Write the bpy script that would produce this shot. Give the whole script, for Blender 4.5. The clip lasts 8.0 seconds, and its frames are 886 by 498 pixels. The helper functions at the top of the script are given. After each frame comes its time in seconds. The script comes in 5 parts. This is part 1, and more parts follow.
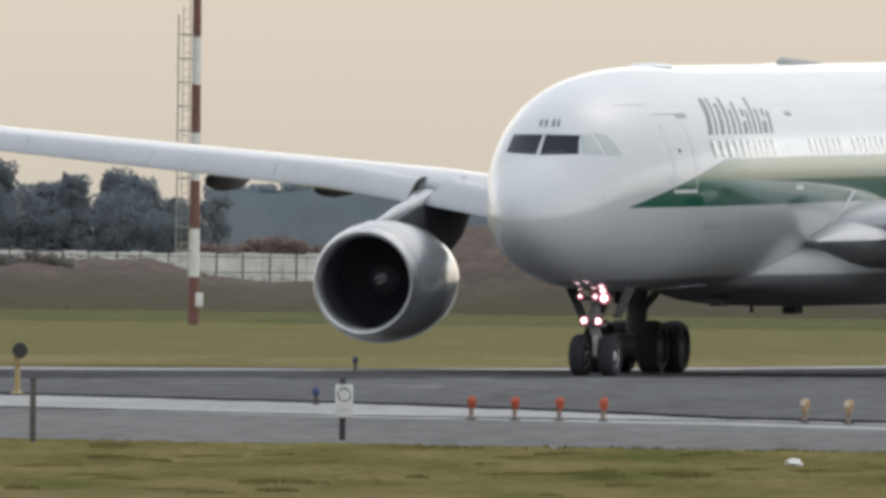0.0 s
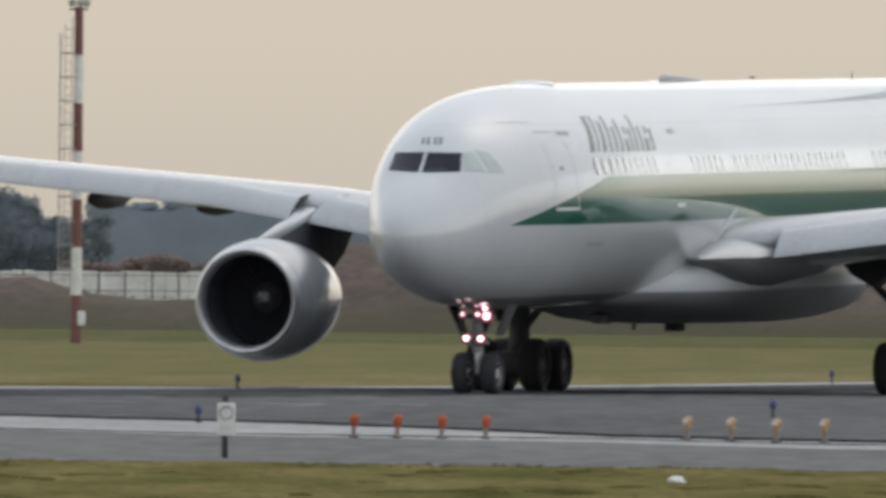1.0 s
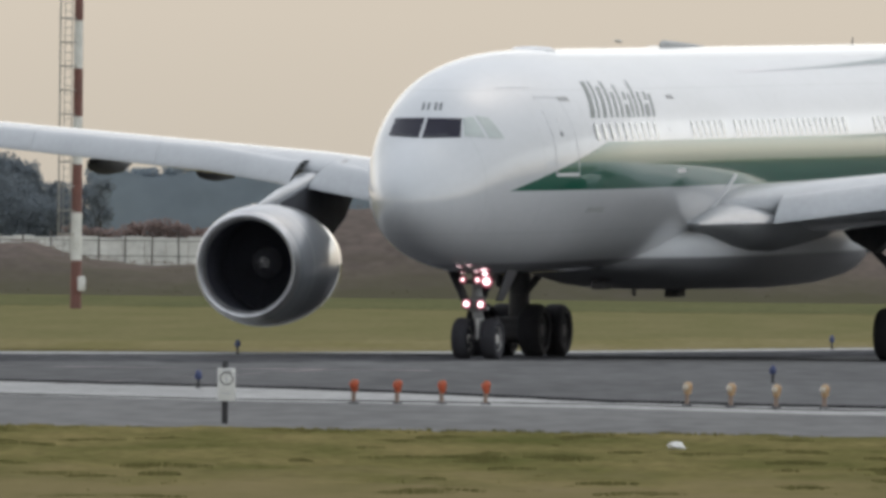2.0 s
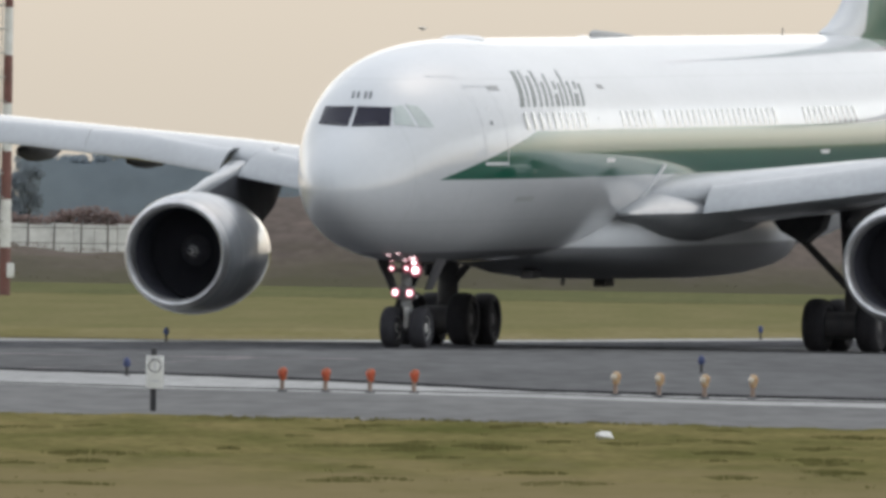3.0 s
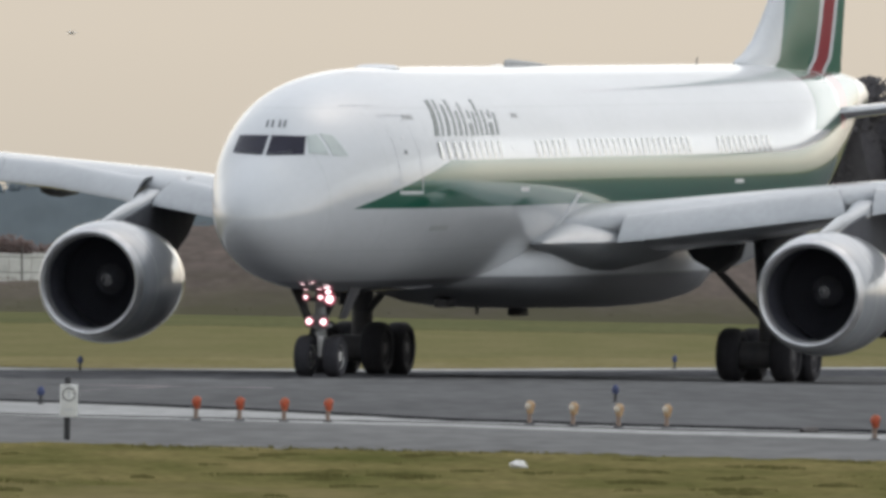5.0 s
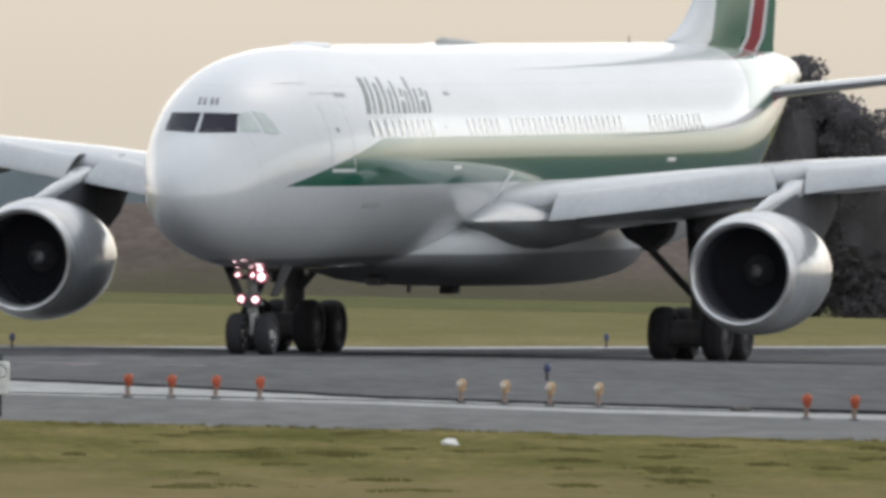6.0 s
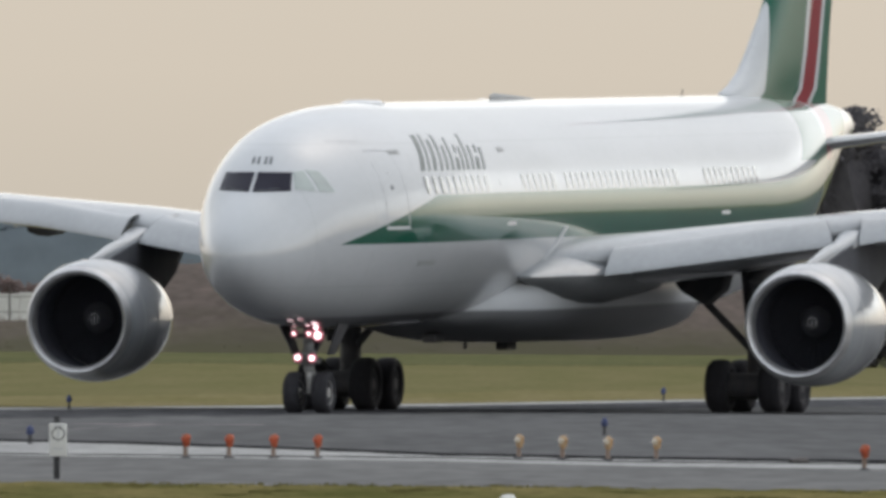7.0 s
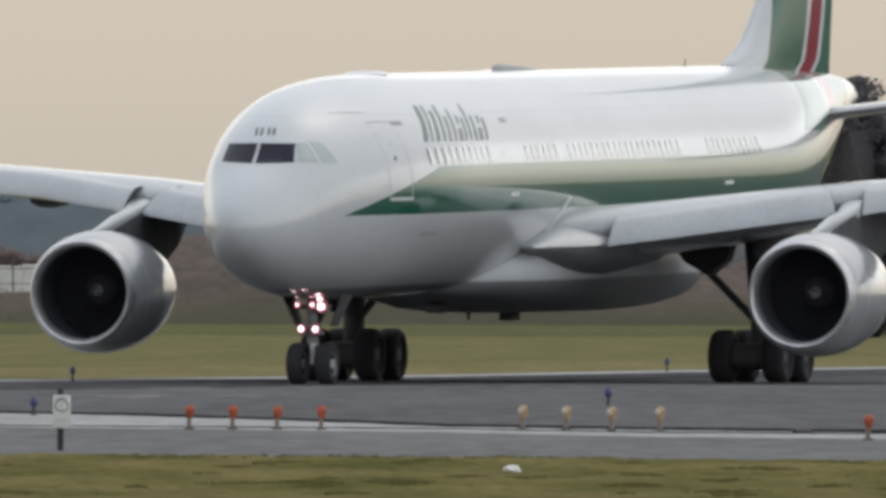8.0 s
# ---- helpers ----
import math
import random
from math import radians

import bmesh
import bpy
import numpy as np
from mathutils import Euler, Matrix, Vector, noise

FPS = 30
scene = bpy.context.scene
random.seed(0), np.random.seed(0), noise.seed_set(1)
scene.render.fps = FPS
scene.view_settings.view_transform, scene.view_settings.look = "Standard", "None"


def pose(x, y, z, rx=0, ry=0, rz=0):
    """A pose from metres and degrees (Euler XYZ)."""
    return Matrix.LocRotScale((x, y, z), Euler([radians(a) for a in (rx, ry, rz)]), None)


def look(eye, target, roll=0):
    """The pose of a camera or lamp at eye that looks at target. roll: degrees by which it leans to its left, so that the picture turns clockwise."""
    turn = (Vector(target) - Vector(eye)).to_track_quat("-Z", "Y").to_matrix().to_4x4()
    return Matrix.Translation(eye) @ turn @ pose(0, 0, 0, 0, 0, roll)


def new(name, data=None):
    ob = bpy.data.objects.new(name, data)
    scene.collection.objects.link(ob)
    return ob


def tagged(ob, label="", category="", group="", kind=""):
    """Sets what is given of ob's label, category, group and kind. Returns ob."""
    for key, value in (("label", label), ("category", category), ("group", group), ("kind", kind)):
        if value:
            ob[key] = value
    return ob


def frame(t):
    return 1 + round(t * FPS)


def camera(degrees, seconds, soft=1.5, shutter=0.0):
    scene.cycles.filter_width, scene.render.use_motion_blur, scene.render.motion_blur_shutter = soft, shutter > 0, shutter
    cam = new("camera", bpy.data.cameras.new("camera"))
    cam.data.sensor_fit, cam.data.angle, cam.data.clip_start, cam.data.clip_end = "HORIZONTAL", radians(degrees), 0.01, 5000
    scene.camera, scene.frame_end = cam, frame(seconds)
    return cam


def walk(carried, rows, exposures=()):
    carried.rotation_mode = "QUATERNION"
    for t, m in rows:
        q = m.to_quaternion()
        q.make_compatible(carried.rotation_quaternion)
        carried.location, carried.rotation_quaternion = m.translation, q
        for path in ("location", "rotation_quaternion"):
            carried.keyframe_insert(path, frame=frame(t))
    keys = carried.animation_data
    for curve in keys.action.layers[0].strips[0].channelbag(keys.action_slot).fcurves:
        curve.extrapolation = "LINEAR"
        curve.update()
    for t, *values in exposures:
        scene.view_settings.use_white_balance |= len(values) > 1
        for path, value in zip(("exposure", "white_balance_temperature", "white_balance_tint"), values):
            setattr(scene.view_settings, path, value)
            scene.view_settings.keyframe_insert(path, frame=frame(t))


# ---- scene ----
EYE = (0.0, 0.0, 2.44)
FIELD = 2.4545
cam = camera(FIELD, 8.0, soft=3.7, shutter=0.4)
# seconds, aim point 500 m ahead (x, z), lean
PATH = [
    (0, -7.026, 3.060, 0.70), (0.1, -6.996, 3.101, 0.77), (0.2, -6.584, 3.134, 0.83), (0.3, -6.268, 3.219, 0.90),
    (0.4, -4.973, 3.308, 0.86), (0.5, -4.277, 3.332, 0.82), (0.6, -3.531, 3.502, 0.74), (0.7, -3.480, 3.596, 0.66),
    (0.8, -3.132, 3.689, 0.70), (0.9, -3.078, 3.744, 0.70), (1, -4.185, 3.525, 0.61), (1.1, -4.756, 3.478, 0.69),
    (1.2, -5.765, 3.288, 0.68), (1.3, -6.351, 3.242, 0.57), (1.4, -6.276, 3.135, 0.63), (1.5, -6.187, 3.041, 0.69),
    (1.6, -4.698, 3.057, 0.68), (1.7, -4.355, 2.977, 0.67), (2.8, -3.301, 2.441, 0.59), (2.9, -3.015, 2.452, 0.76),
    (3, -2.455, 2.442, 0.92), (3.1, -2.376, 2.348, 0.87), (3.2, -2.148, 2.271, 0.82), (3.3, -2.193, 2.244, 0.77),
    (3.4, -1.941, 2.426, 0.72), (3.5, -1.660, 2.580, 0.68), (3.6, -1.271, 2.656, 0.67), (3.7, -1.768, 2.585, 0.68),
    (3.8, -2.308, 2.678, 0.68), (3.9, -1.315, 2.810, 0.67), (4, -0.689, 2.950, 0.68), (4.1, -0.502, 3.072, 0.66),
    (4.2, -0.315, 3.194, 0.66), (5.3, -0.097, 3.157, 1.12), (5.4, -0.084, 2.901, 1.16), (5.5, -0.592, 2.718, 1.20),
    (5.6, -0.292, 2.656, 1.19), (5.7, 0.038, 2.541, 1.17), (5.8, 0.571, 2.483, 1.16), (5.9, 0.870, 2.504, 1.14),
    (6, 1.263, 2.676, 1.12), (6.1, 1.282, 2.674, 1.06), (6.2, 1.068, 2.763, 1.00), (6.3, 0.772, 2.865, 0.92),
    (6.4, 0.284, 2.993, 0.86), (6.5, 0.013, 3.261, 0.79), (6.6, -0.346, 3.644, 0.70), (6.7, -0.386, 3.745, 0.61),
    (6.8, -0.414, 3.996, 0.52), (6.9, -0.248, 4.044, 0.42), (7, -0.096, 4.022, 0.33), (7.1, -0.003, 3.905, 0.28),
    (7.2, -0.129, 3.814, 0.22), (7.3, -0.050, 3.655, 0.17), (7.4, -0.054, 3.620, 0.11), (7.5, -0.003, 3.585, 0.06),
    (7.6, -0.143, 3.509, 0.08), (7.7, -0.120, 3.120, 0.11), (7.8, -0.096, 3.235, 0.15), (7.9, -0.291, 3.296, 0.17),
    (8, -0.171, 3.316, 0.20),
]
walk(cam, [(t, look(EYE, (x, 500.0, z), r)) for t, x, z, r in PATH],
     exposures=[(0.0, 0.03), (0.5, -0.02), (1.0, -0.11), (1.5, -0.13), (3.0, 0.08), (3.5, 0.13), (5.5, -0.06), (6.0, 0.11), (6.5, 0.09), (7.0, -0.1), (7.5, -0.18), (8.0, -0.15)])

# ---------------------------------------------------------------- light
SUN_ELEVATION, SUN_AZIMUTH = 50.0, 36.0      # azimuth clockwise from +y


def build_world():
    world = bpy.data.worlds.new("hazy_sky")
    scene.world = world
    world.use_nodes = True
    nt = world.node_tree
    nt.nodes.clear()
    out = nt.nodes.new("ShaderNodeOutputWorld")
    sky = nt.nodes.new("ShaderNodeTexSky")
    sky.sky_type = "NISHITA"
    sky.sun_disc = False
    sky.sun_elevation, sky.sun_rotation = radians(SUN_ELEVATION), radians(SUN_AZIMUTH)
    sky.dust_density = 6.0
    clear = nt.nodes.new("ShaderNodeBackground")
    clear.inputs["Strength"].default_value = 0.025
    nt.links.new(sky.outputs["Color"], clear.inputs["Color"])
    tc = nt.nodes.new("ShaderNodeTexCoord")
    sep = nt.nodes.new("ShaderNodeSeparateXYZ")
    nt.links.new(tc.outputs["Generated"], sep.inputs[0])
    ramp = nt.nodes.new("ShaderNodeValToRGB")
    cr = ramp.color_ramp
    cr.elements[0].position, cr.elements[0].color = 0.0, (0.61, 0.55, 0.465, 1)
    cr.elements[1].position, cr.elements[1].color = 1.0, (0.80, 0.86, 0.94, 1)
    for pos, col in ((0.012, (0.70, 0.622, 0.52, 1)), (0.16, (0.68, 0.69, 0.69, 1)), (0.45, (0.72, 0.77, 0.83, 1))):
        e = cr.elements.new(pos)
        e.color = col
    nt.links.new(sep.outputs["Z"], ramp.inputs["Fac"])
    # brighter sky belt added out of view for hull reflections, strongest below the sun
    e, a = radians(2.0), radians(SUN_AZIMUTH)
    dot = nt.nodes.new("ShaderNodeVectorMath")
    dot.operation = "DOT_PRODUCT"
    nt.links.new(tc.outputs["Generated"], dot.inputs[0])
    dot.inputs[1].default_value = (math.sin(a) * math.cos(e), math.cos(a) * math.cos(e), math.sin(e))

    def ease(socket, start, stop, low, high):
        n = nt.nodes.new("ShaderNodeMapRange")
        n.interpolation_type = "SMOOTHSTEP"
        for key, v in zip(("From Min", "From Max", "To Min", "To Max"), (start, stop, low, high)):
            n.inputs[key].default_value = v
        nt.links.new(socket, n.inputs["Value"])
        return n.outputs["Result"]

    def times(p, q):
        n = nt.nodes.new("ShaderNodeMath")
        n.operation = "MULTIPLY"
        nt.links.new(p, n.inputs[0])
        nt.links.new(q, n.inputs[1])
        return n.outputs[0]
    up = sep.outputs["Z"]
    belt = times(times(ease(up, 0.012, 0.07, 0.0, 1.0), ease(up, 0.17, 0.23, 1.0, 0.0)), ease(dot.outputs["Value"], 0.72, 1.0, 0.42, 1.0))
    # low sky lobe added behind right to brighten the nose and lower hull
    side = nt.nodes.new("ShaderNodeVectorMath")
    side.operation = "DOT_PRODUCT"
    nt.links.new(tc.outputs["Generated"], side.inputs[0])
    side.inputs[1].default_value = (math.sin(radians(130)), math.cos(radians(130)), 0.2)
    fair = times(times(ease(up, 0.015, 0.12, 0.0, 1.0), ease(up, 0.35, 0.75, 1.0, 0.0)), ease(side.outputs["Value"], 0.1, 1.0, 0.0, 0.55))
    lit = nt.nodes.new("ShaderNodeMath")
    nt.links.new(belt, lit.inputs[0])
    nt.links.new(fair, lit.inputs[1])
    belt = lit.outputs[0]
    tint = nt.nodes.new("ShaderNodeMix")
    tint.data_type = "RGBA"
    nt.links.new(ease(up, 0.05, 0.14, 0.0, 1.0), tint.inputs["Factor"])
    tint.inputs[6].default_value, tint.inputs[7].default_value = (0.62, 0.55, 0.42, 1), (0.85, 0.88, 0.88, 1)
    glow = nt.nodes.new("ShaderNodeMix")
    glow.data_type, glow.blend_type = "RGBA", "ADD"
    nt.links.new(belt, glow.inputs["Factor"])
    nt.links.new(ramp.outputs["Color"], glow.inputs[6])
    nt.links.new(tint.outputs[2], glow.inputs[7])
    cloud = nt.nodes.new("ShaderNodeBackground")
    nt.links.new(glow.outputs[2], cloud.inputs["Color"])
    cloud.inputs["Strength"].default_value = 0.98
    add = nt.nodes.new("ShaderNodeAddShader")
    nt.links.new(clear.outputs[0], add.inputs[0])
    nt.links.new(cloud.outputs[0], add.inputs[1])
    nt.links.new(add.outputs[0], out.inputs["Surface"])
    sun = bpy.data.lights.new("sun", "SUN")
    sun.energy, sun.angle, sun.color = 0.58, radians(170), (1.0, 0.97, 0.93)
    e = radians(SUN_ELEVATION)
    way = Vector((math.sin(a) * math.cos(e), math.cos(a) * math.cos(e), math.sin(e)))
    new("sun", sun).matrix_world = look(way * 100, (0, 0, 0))


build_world()



# ---------------------------------------------------------------- materials
def material(name, base, rough=0.6, metal=0.0, second=None, scale=4.0, stretch=(1, 1, 1), fine=0.15, bump=0.0, bump_scale=40.0,
             coat=0.0, detail=5.0, contrast=0.14, glow=None, glow_power=0.0, per_piece=0.0, spec=0.5, coat_ior=1.5):
    """Procedural surface: two colours mixed by broad noise, a finer grain over it, and fine relief."""
    m = bpy.data.materials.new(name)
    m.use_nodes = True
    nt = m.node_tree
    b = nt.nodes["Principled BSDF"]
    b.inputs["Roughness"].default_value = rough
    b.inputs["Metallic"].default_value = metal
    b.inputs["Coat Weight"].default_value = coat
    b.inputs["Coat Roughness"].default_value = 0.04
    b.inputs["Coat IOR"].default_value = coat_ior
    b.inputs["Specular IOR Level"].default_value = spec
    tc = nt.nodes.new("ShaderNodeTexCoord")
    mp = nt.nodes.new("ShaderNodeMapping")
    mp.inputs["Scale"].default_value = stretch
    nt.links.new(tc.outputs["Object"], mp.inputs["Vector"])
    second = second or tuple(c * 0.82 for c in base)
    broad = nt.nodes.new("ShaderNodeTexNoise")
    broad.inputs["Scale"].default_value = scale
    broad.inputs["Detail"].default_value = detail
    nt.links.new(mp.outputs["Vector"], broad.inputs["Vector"])
    spread = nt.nodes.new("ShaderNodeMapRange")
    spread.inputs["From Min"].default_value, spread.inputs["From Max"].default_value = 0.5 - contrast, 0.5 + contrast
    nt.links.new(broad.outputs["Fac"], spread.inputs["Value"])
    mix = nt.nodes.new("ShaderNodeMix")
    mix.data_type = "RGBA"
    mix.inputs[6].default_value, mix.inputs[7].default_value = (*base, 1), (*second, 1)
    nt.links.new(spread.outputs["Result"], mix.inputs["Factor"])
    grain = nt.nodes.new("ShaderNodeTexNoise")
    grain.inputs["Scale"].default_value = scale * 9
    grain.inputs["Detail"].default_value = 3
    nt.links.new(mp.outputs["Vector"], grain.inputs["Vector"])
    lift = nt.nodes.new("ShaderNodeMapRange")
    lift.inputs["From Min"].default_value, lift.inputs["From Max"].default_value = 0.3, 0.7
    lift.inputs["To Min"].default_value, lift.inputs["To Max"].default_value = 1 - fine, 1 + fine
    nt.links.new(grain.outputs["Fac"], lift.inputs["Value"])
    hsv = nt.nodes.new("ShaderNodeHueSaturation")
    nt.links.new(mix.outputs[2], hsv.inputs["Color"])
    value = lift.outputs["Result"]
    if per_piece:
        info = nt.nodes.new("ShaderNodeNewGeometry")
        r = nt.nodes.new("ShaderNodeMapRange")
        r.inputs["To Min"].default_value, r.inputs["To Max"].default_value = 1 - per_piece, 1 + per_piece
        nt.links.new(info.outputs["Random Per Island"], r.inputs["Value"])
        mul = nt.nodes.new("ShaderNodeMath")
        mul.operation = "MULTIPLY"
        nt.links.new(value, mul.inputs[0])
        nt.links.new(r.outputs["Result"], mul.inputs[1])
        value = mul.outputs[0]
    nt.links.new(value, hsv.inputs["Value"])
    nt.links.new(hsv.outputs["Color"], b.inputs["Base Color"])
    if bump:
        bn = nt.nodes.new("ShaderNodeTexNoise")
        bn.inputs["Scale"].default_value = bump_scale
        nt.links.new(mp.outputs["Vector"], bn.inputs["Vector"])
        bp = nt.nodes.new("ShaderNodeBump")
        bp.inputs["Strength"].default_value = bump
        bp.inputs["Distance"].default_value = 0.02
        nt.links.new(bn.outputs["Fac"], bp.inputs["Height"])
        nt.links.new(bp.outputs["Normal"], b.inputs["Normal"])
    if glow:
        b.inputs["Emission Color"].default_value = (*glow, 1)
        b.inputs["Emission Strength"].default_value = glow_power
    return m


class Wire:
    """Arithmetic on shader sockets."""
    def __init__(self, nt, socket):
        self.nt, self.socket = nt, socket

    def op(self, kind, other=None, third=None):
        n = self.nt.nodes.new("ShaderNodeMath")
        n.operation = kind
        self.nt.links.new(self.socket, n.inputs[0])
        for i, v in ((1, other), (2, third)):
            if v is None:
                continue
            if isinstance(v, Wire):
                self.nt.links.new(v.socket, n.inputs[i])
            else:
                n.inputs[i].default_value = v
        return Wire(self.nt, n.outputs[0])

    def __add__(self, o): return self.op("ADD", o)
    def __sub__(self, o): return self.op("SUBTRACT", o)
    def __mul__(self, o): return self.op("MULTIPLY", o)

    def above(self, o, soft=0.012):
        d = self - o
        return (d * (0.5 / soft) + 0.5).op("MINIMUM", 1.0).op("MAXIMUM", 0.0)

    def between(self, a, b, soft=0.012):
        return self.above(a, soft) * (Wire.flip(self, b, soft))

    def flip(self, o, soft=0.012):
        n = self.above(o, soft)
        return n * -1.0 + 1.0


WHITE, GREEN, RED = (0.505, 0.525, 0.547), (0.003, 0.085, 0.052), (0.20, 0.007, 0.020)


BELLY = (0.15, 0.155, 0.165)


def livery(name, fin, coat=1.0):
    """White gloss paint with the dark green cheat line and the slanting green and red bands of the tail."""
    m = material(name, WHITE, 0.3, second=(0.475, 0.495, 0.515), scale=0.7, stretch=(0.4, 1, 1), fine=0.02, bump=0.22, bump_scale=1.1, coat=1.0, coat_ior=1.75)
    nt = m.node_tree
    b = nt.nodes["Principled BSDF"]
    b.inputs["Coat Roughness"].default_value = 0.05
    b.inputs["Specular IOR Level"].default_value = 0.05 if fin else 0.15
    b.inputs["Coat Weight"].default_value = coat
    old = b.inputs["Base Color"].links[0].from_socket
    tc = nt.nodes.new("ShaderNodeTexCoord")
    sep = nt.nodes.new("ShaderNodeSeparateXYZ")
    nt.links.new(tc.outputs["Object"], sep.inputs[0])
    x, y, z = (Wire(nt, sep.outputs[i]) for i in range(3))
    below = (z * -1.0 + 2.8).op("MAXIMUM", 0.0)
    high = (z - 2.8).op("MAXIMUM", 0.0)
    u = x - high * 0.38 + below * 2.4
    tail = z.above(1.0 if not fin else -9, 0.02)
    greens = ((x - high * 0.64 + below * 2.4).above(47.3) * u.flip(51.0) + u.between(53.45, 56.0)) * tail
    reds = u.between(51.45, 53.0) * tail
    if not fin:
        lower = z.above(-0.70)
        rise = (x - 38.5).op("MAXIMUM", 0.0)
        upper = z.flip((rise * rise * 0.0118) + 0.47)
        slant = z.flip((x - 3.3) * 0.221 - 0.70)
        stripe = lower * upper * slant * x.flip(53.0)
        greens = (greens + stripe).op("MINIMUM", 1.0)
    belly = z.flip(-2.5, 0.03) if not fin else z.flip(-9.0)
    seam = (x + 0.4).op("MODULO", 2.65).flip(0.03, 0.02)
    for level in (-1.75, 1.72):
        seam = (seam + z.between(level, level + 0.03, 0.02)).op("MINIMUM", 1.0)
    dull = nt.nodes.new("ShaderNodeMix")
    dull.data_type, dull.blend_type = "RGBA", "MULTIPLY"
    nt.links.new((seam * 0.2).socket, dull.inputs["Factor"])
    nt.links.new(old, dull.inputs[6])
    dull.inputs[7].default_value = (0.5, 0.5, 0.5, 1)
    old = dull.outputs[2]
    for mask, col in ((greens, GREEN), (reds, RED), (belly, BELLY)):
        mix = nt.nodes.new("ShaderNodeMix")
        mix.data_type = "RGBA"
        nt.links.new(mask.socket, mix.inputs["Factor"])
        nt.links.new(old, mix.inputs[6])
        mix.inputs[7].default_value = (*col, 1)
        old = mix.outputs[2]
    nt.links.new(old, b.inputs["Base Color"])
    return m


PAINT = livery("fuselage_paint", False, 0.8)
FIN_PAINT = livery("fin_paint", True, 0.03)
FIN_PAINT.node_tree.nodes["Principled BSDF"].inputs["Specular IOR Level"].default_value = 0.15
RUDDER_PAINT = livery("rudder_paint", True, 0.0)
RUDDER_PAINT.node_tree.nodes["Principled BSDF"].inputs["Specular IOR Level"].default_value = 0.05
RUDDER_PAINT.node_tree.nodes["Principled BSDF"].inputs["Roughness"].default_value = 0.45
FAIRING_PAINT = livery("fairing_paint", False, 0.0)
FAIRING_PAINT.node_tree.nodes["Principled BSDF"].inputs["Specular IOR Level"].default_value = 0.2
WHITE_PAINT = material("white_gloss_paint", WHITE, 0.3, second=(0.64, 0.65, 0.66), scale=1.2, fine=0.03, coat=0.8)
GREY_PAINT = material("grey_wing_paint", (0.345, 0.362, 0.382), 0.4, second=(0.31, 0.328, 0.347), scale=0.8, stretch=(0.4, 1, 1), fine=0.05, coat=0.8)
COWL_PAINT = material("cowl_grey_paint", (0.31, 0.325, 0.345), 0.34, second=(0.275, 0.29, 0.31), scale=1.4, fine=0.05, coat=1.0, coat_ior=1.7)
LIP_METAL = material("bare_aluminium", (0.62, 0.62, 0.63), 0.48, 0.9, scale=3, fine=0.06)
DUCT = material("inlet_lining", (0.090, 0.092, 0.112), 0.9, scale=5, fine=0.1, spec=0.05)
BLADE = material("fan_blade_titanium", (0.060, 0.062, 0.078), 0.8, 0.0, scale=6, fine=0.1, spec=0.1)
SPINNER = material("spinner_grey", (0.065, 0.066, 0.078), 0.45, scale=6, fine=0.1)
WHITE_MARK = material("white_mark", (0.8, 0.8, 0.8), 0.5, scale=8, fine=0.05)
DARK_GAP = material("dark_seam", (0.10, 0.11, 0.12), 0.6, scale=6, fine=0.15)
# Darker grey for the root fairing's undercut; its shade is in the colour.
FAIRING_SHADE = material("fairing_shade_grey", (0.23, 0.24, 0.25), 0.45, second=(0.20, 0.21, 0.22), scale=1.2, fine=0.06, spec=0.3)
# Pylon grey kept this dark to stand in for shade under the wing.
PYLON = material("shaded_pylon_grey", (0.085, 0.088, 0.10), 0.7, scale=2, fine=0.12, spec=0.2)
RUBBER = material("tyre_rubber", (0.044, 0.044, 0.051), 0.9, second=(0.036, 0.036, 0.042), scale=9, fine=0.25, bump=0.3, spec=0.2)
RIM = material("wheel_rim_paint", (0.55, 0.55, 0.54), 0.4, 0.3, second=(0.3, 0.3, 0.29), scale=9, fine=0.2)
STEEL = material("gear_grey_paint", (0.30, 0.31, 0.32), 0.45, 0.2, second=(0.14, 0.14, 0.14), scale=5, fine=0.2)
DARK_STEEL = material("dark_gear_steel", (0.066, 0.066, 0.074), 0.7, 0.0, second=(0.08, 0.08, 0.086), scale=5, fine=0.25)
COCKPIT_GLASS = material("cockpit_glass", (0.022, 0.022, 0.036), 0.12, scale=2, fine=0.05, spec=0.12)
SIDE_GLASS = material("cockpit_side_glass", (0.36, 0.41, 0.395), 0.1, scale=2, fine=0.05, coat=1.0)
CABIN_GLASS = material("cabin_window_pane", (0.28, 0.29, 0.285), 0.12, scale=3, fine=0.1, coat=1.0)
LETTER = material("grey_green_lettering", (0.10, 0.125, 0.118), 0.5, second=(0.13, 0.15, 0.145), scale=3, fine=0.05, coat=0.2)
DOOR_LINE = material("door_gap_grey", (0.49, 0.51, 0.53), 0.5, scale=6, fine=0.05)
PLACARD = material("placard_grey", (0.26, 0.27, 0.275), 0.5, second=(0.34, 0.35, 0.35), scale=14, fine=0.2)
LINE = material("panel_line_grey", (0.49, 0.50, 0.51), 0.5, scale=6, fine=0.1)
LAMP_WHITE = material("landing_light_lens", (0.9, 0.85, 0.85), 0.2, glow=(1.0, 0.76, 0.78), glow_power=4.0)
# Pink glow on the lens ring imitates flare around the lit lamps.
LAMP_PINK = material("landing_light_halo_ring", (0.6, 0.25, 0.3), 0.3, glow=(1.0, 0.20, 0.30), glow_power=0.22)
ASPHALT = material("taxiway_asphalt", (0.138, 0.138, 0.139), 0.95, second=(0.112, 0.112, 0.113), scale=0.16, stretch=(1, 0.06, 1), fine=0.14, bump=0.3, bump_scale=60, spec=0.0)
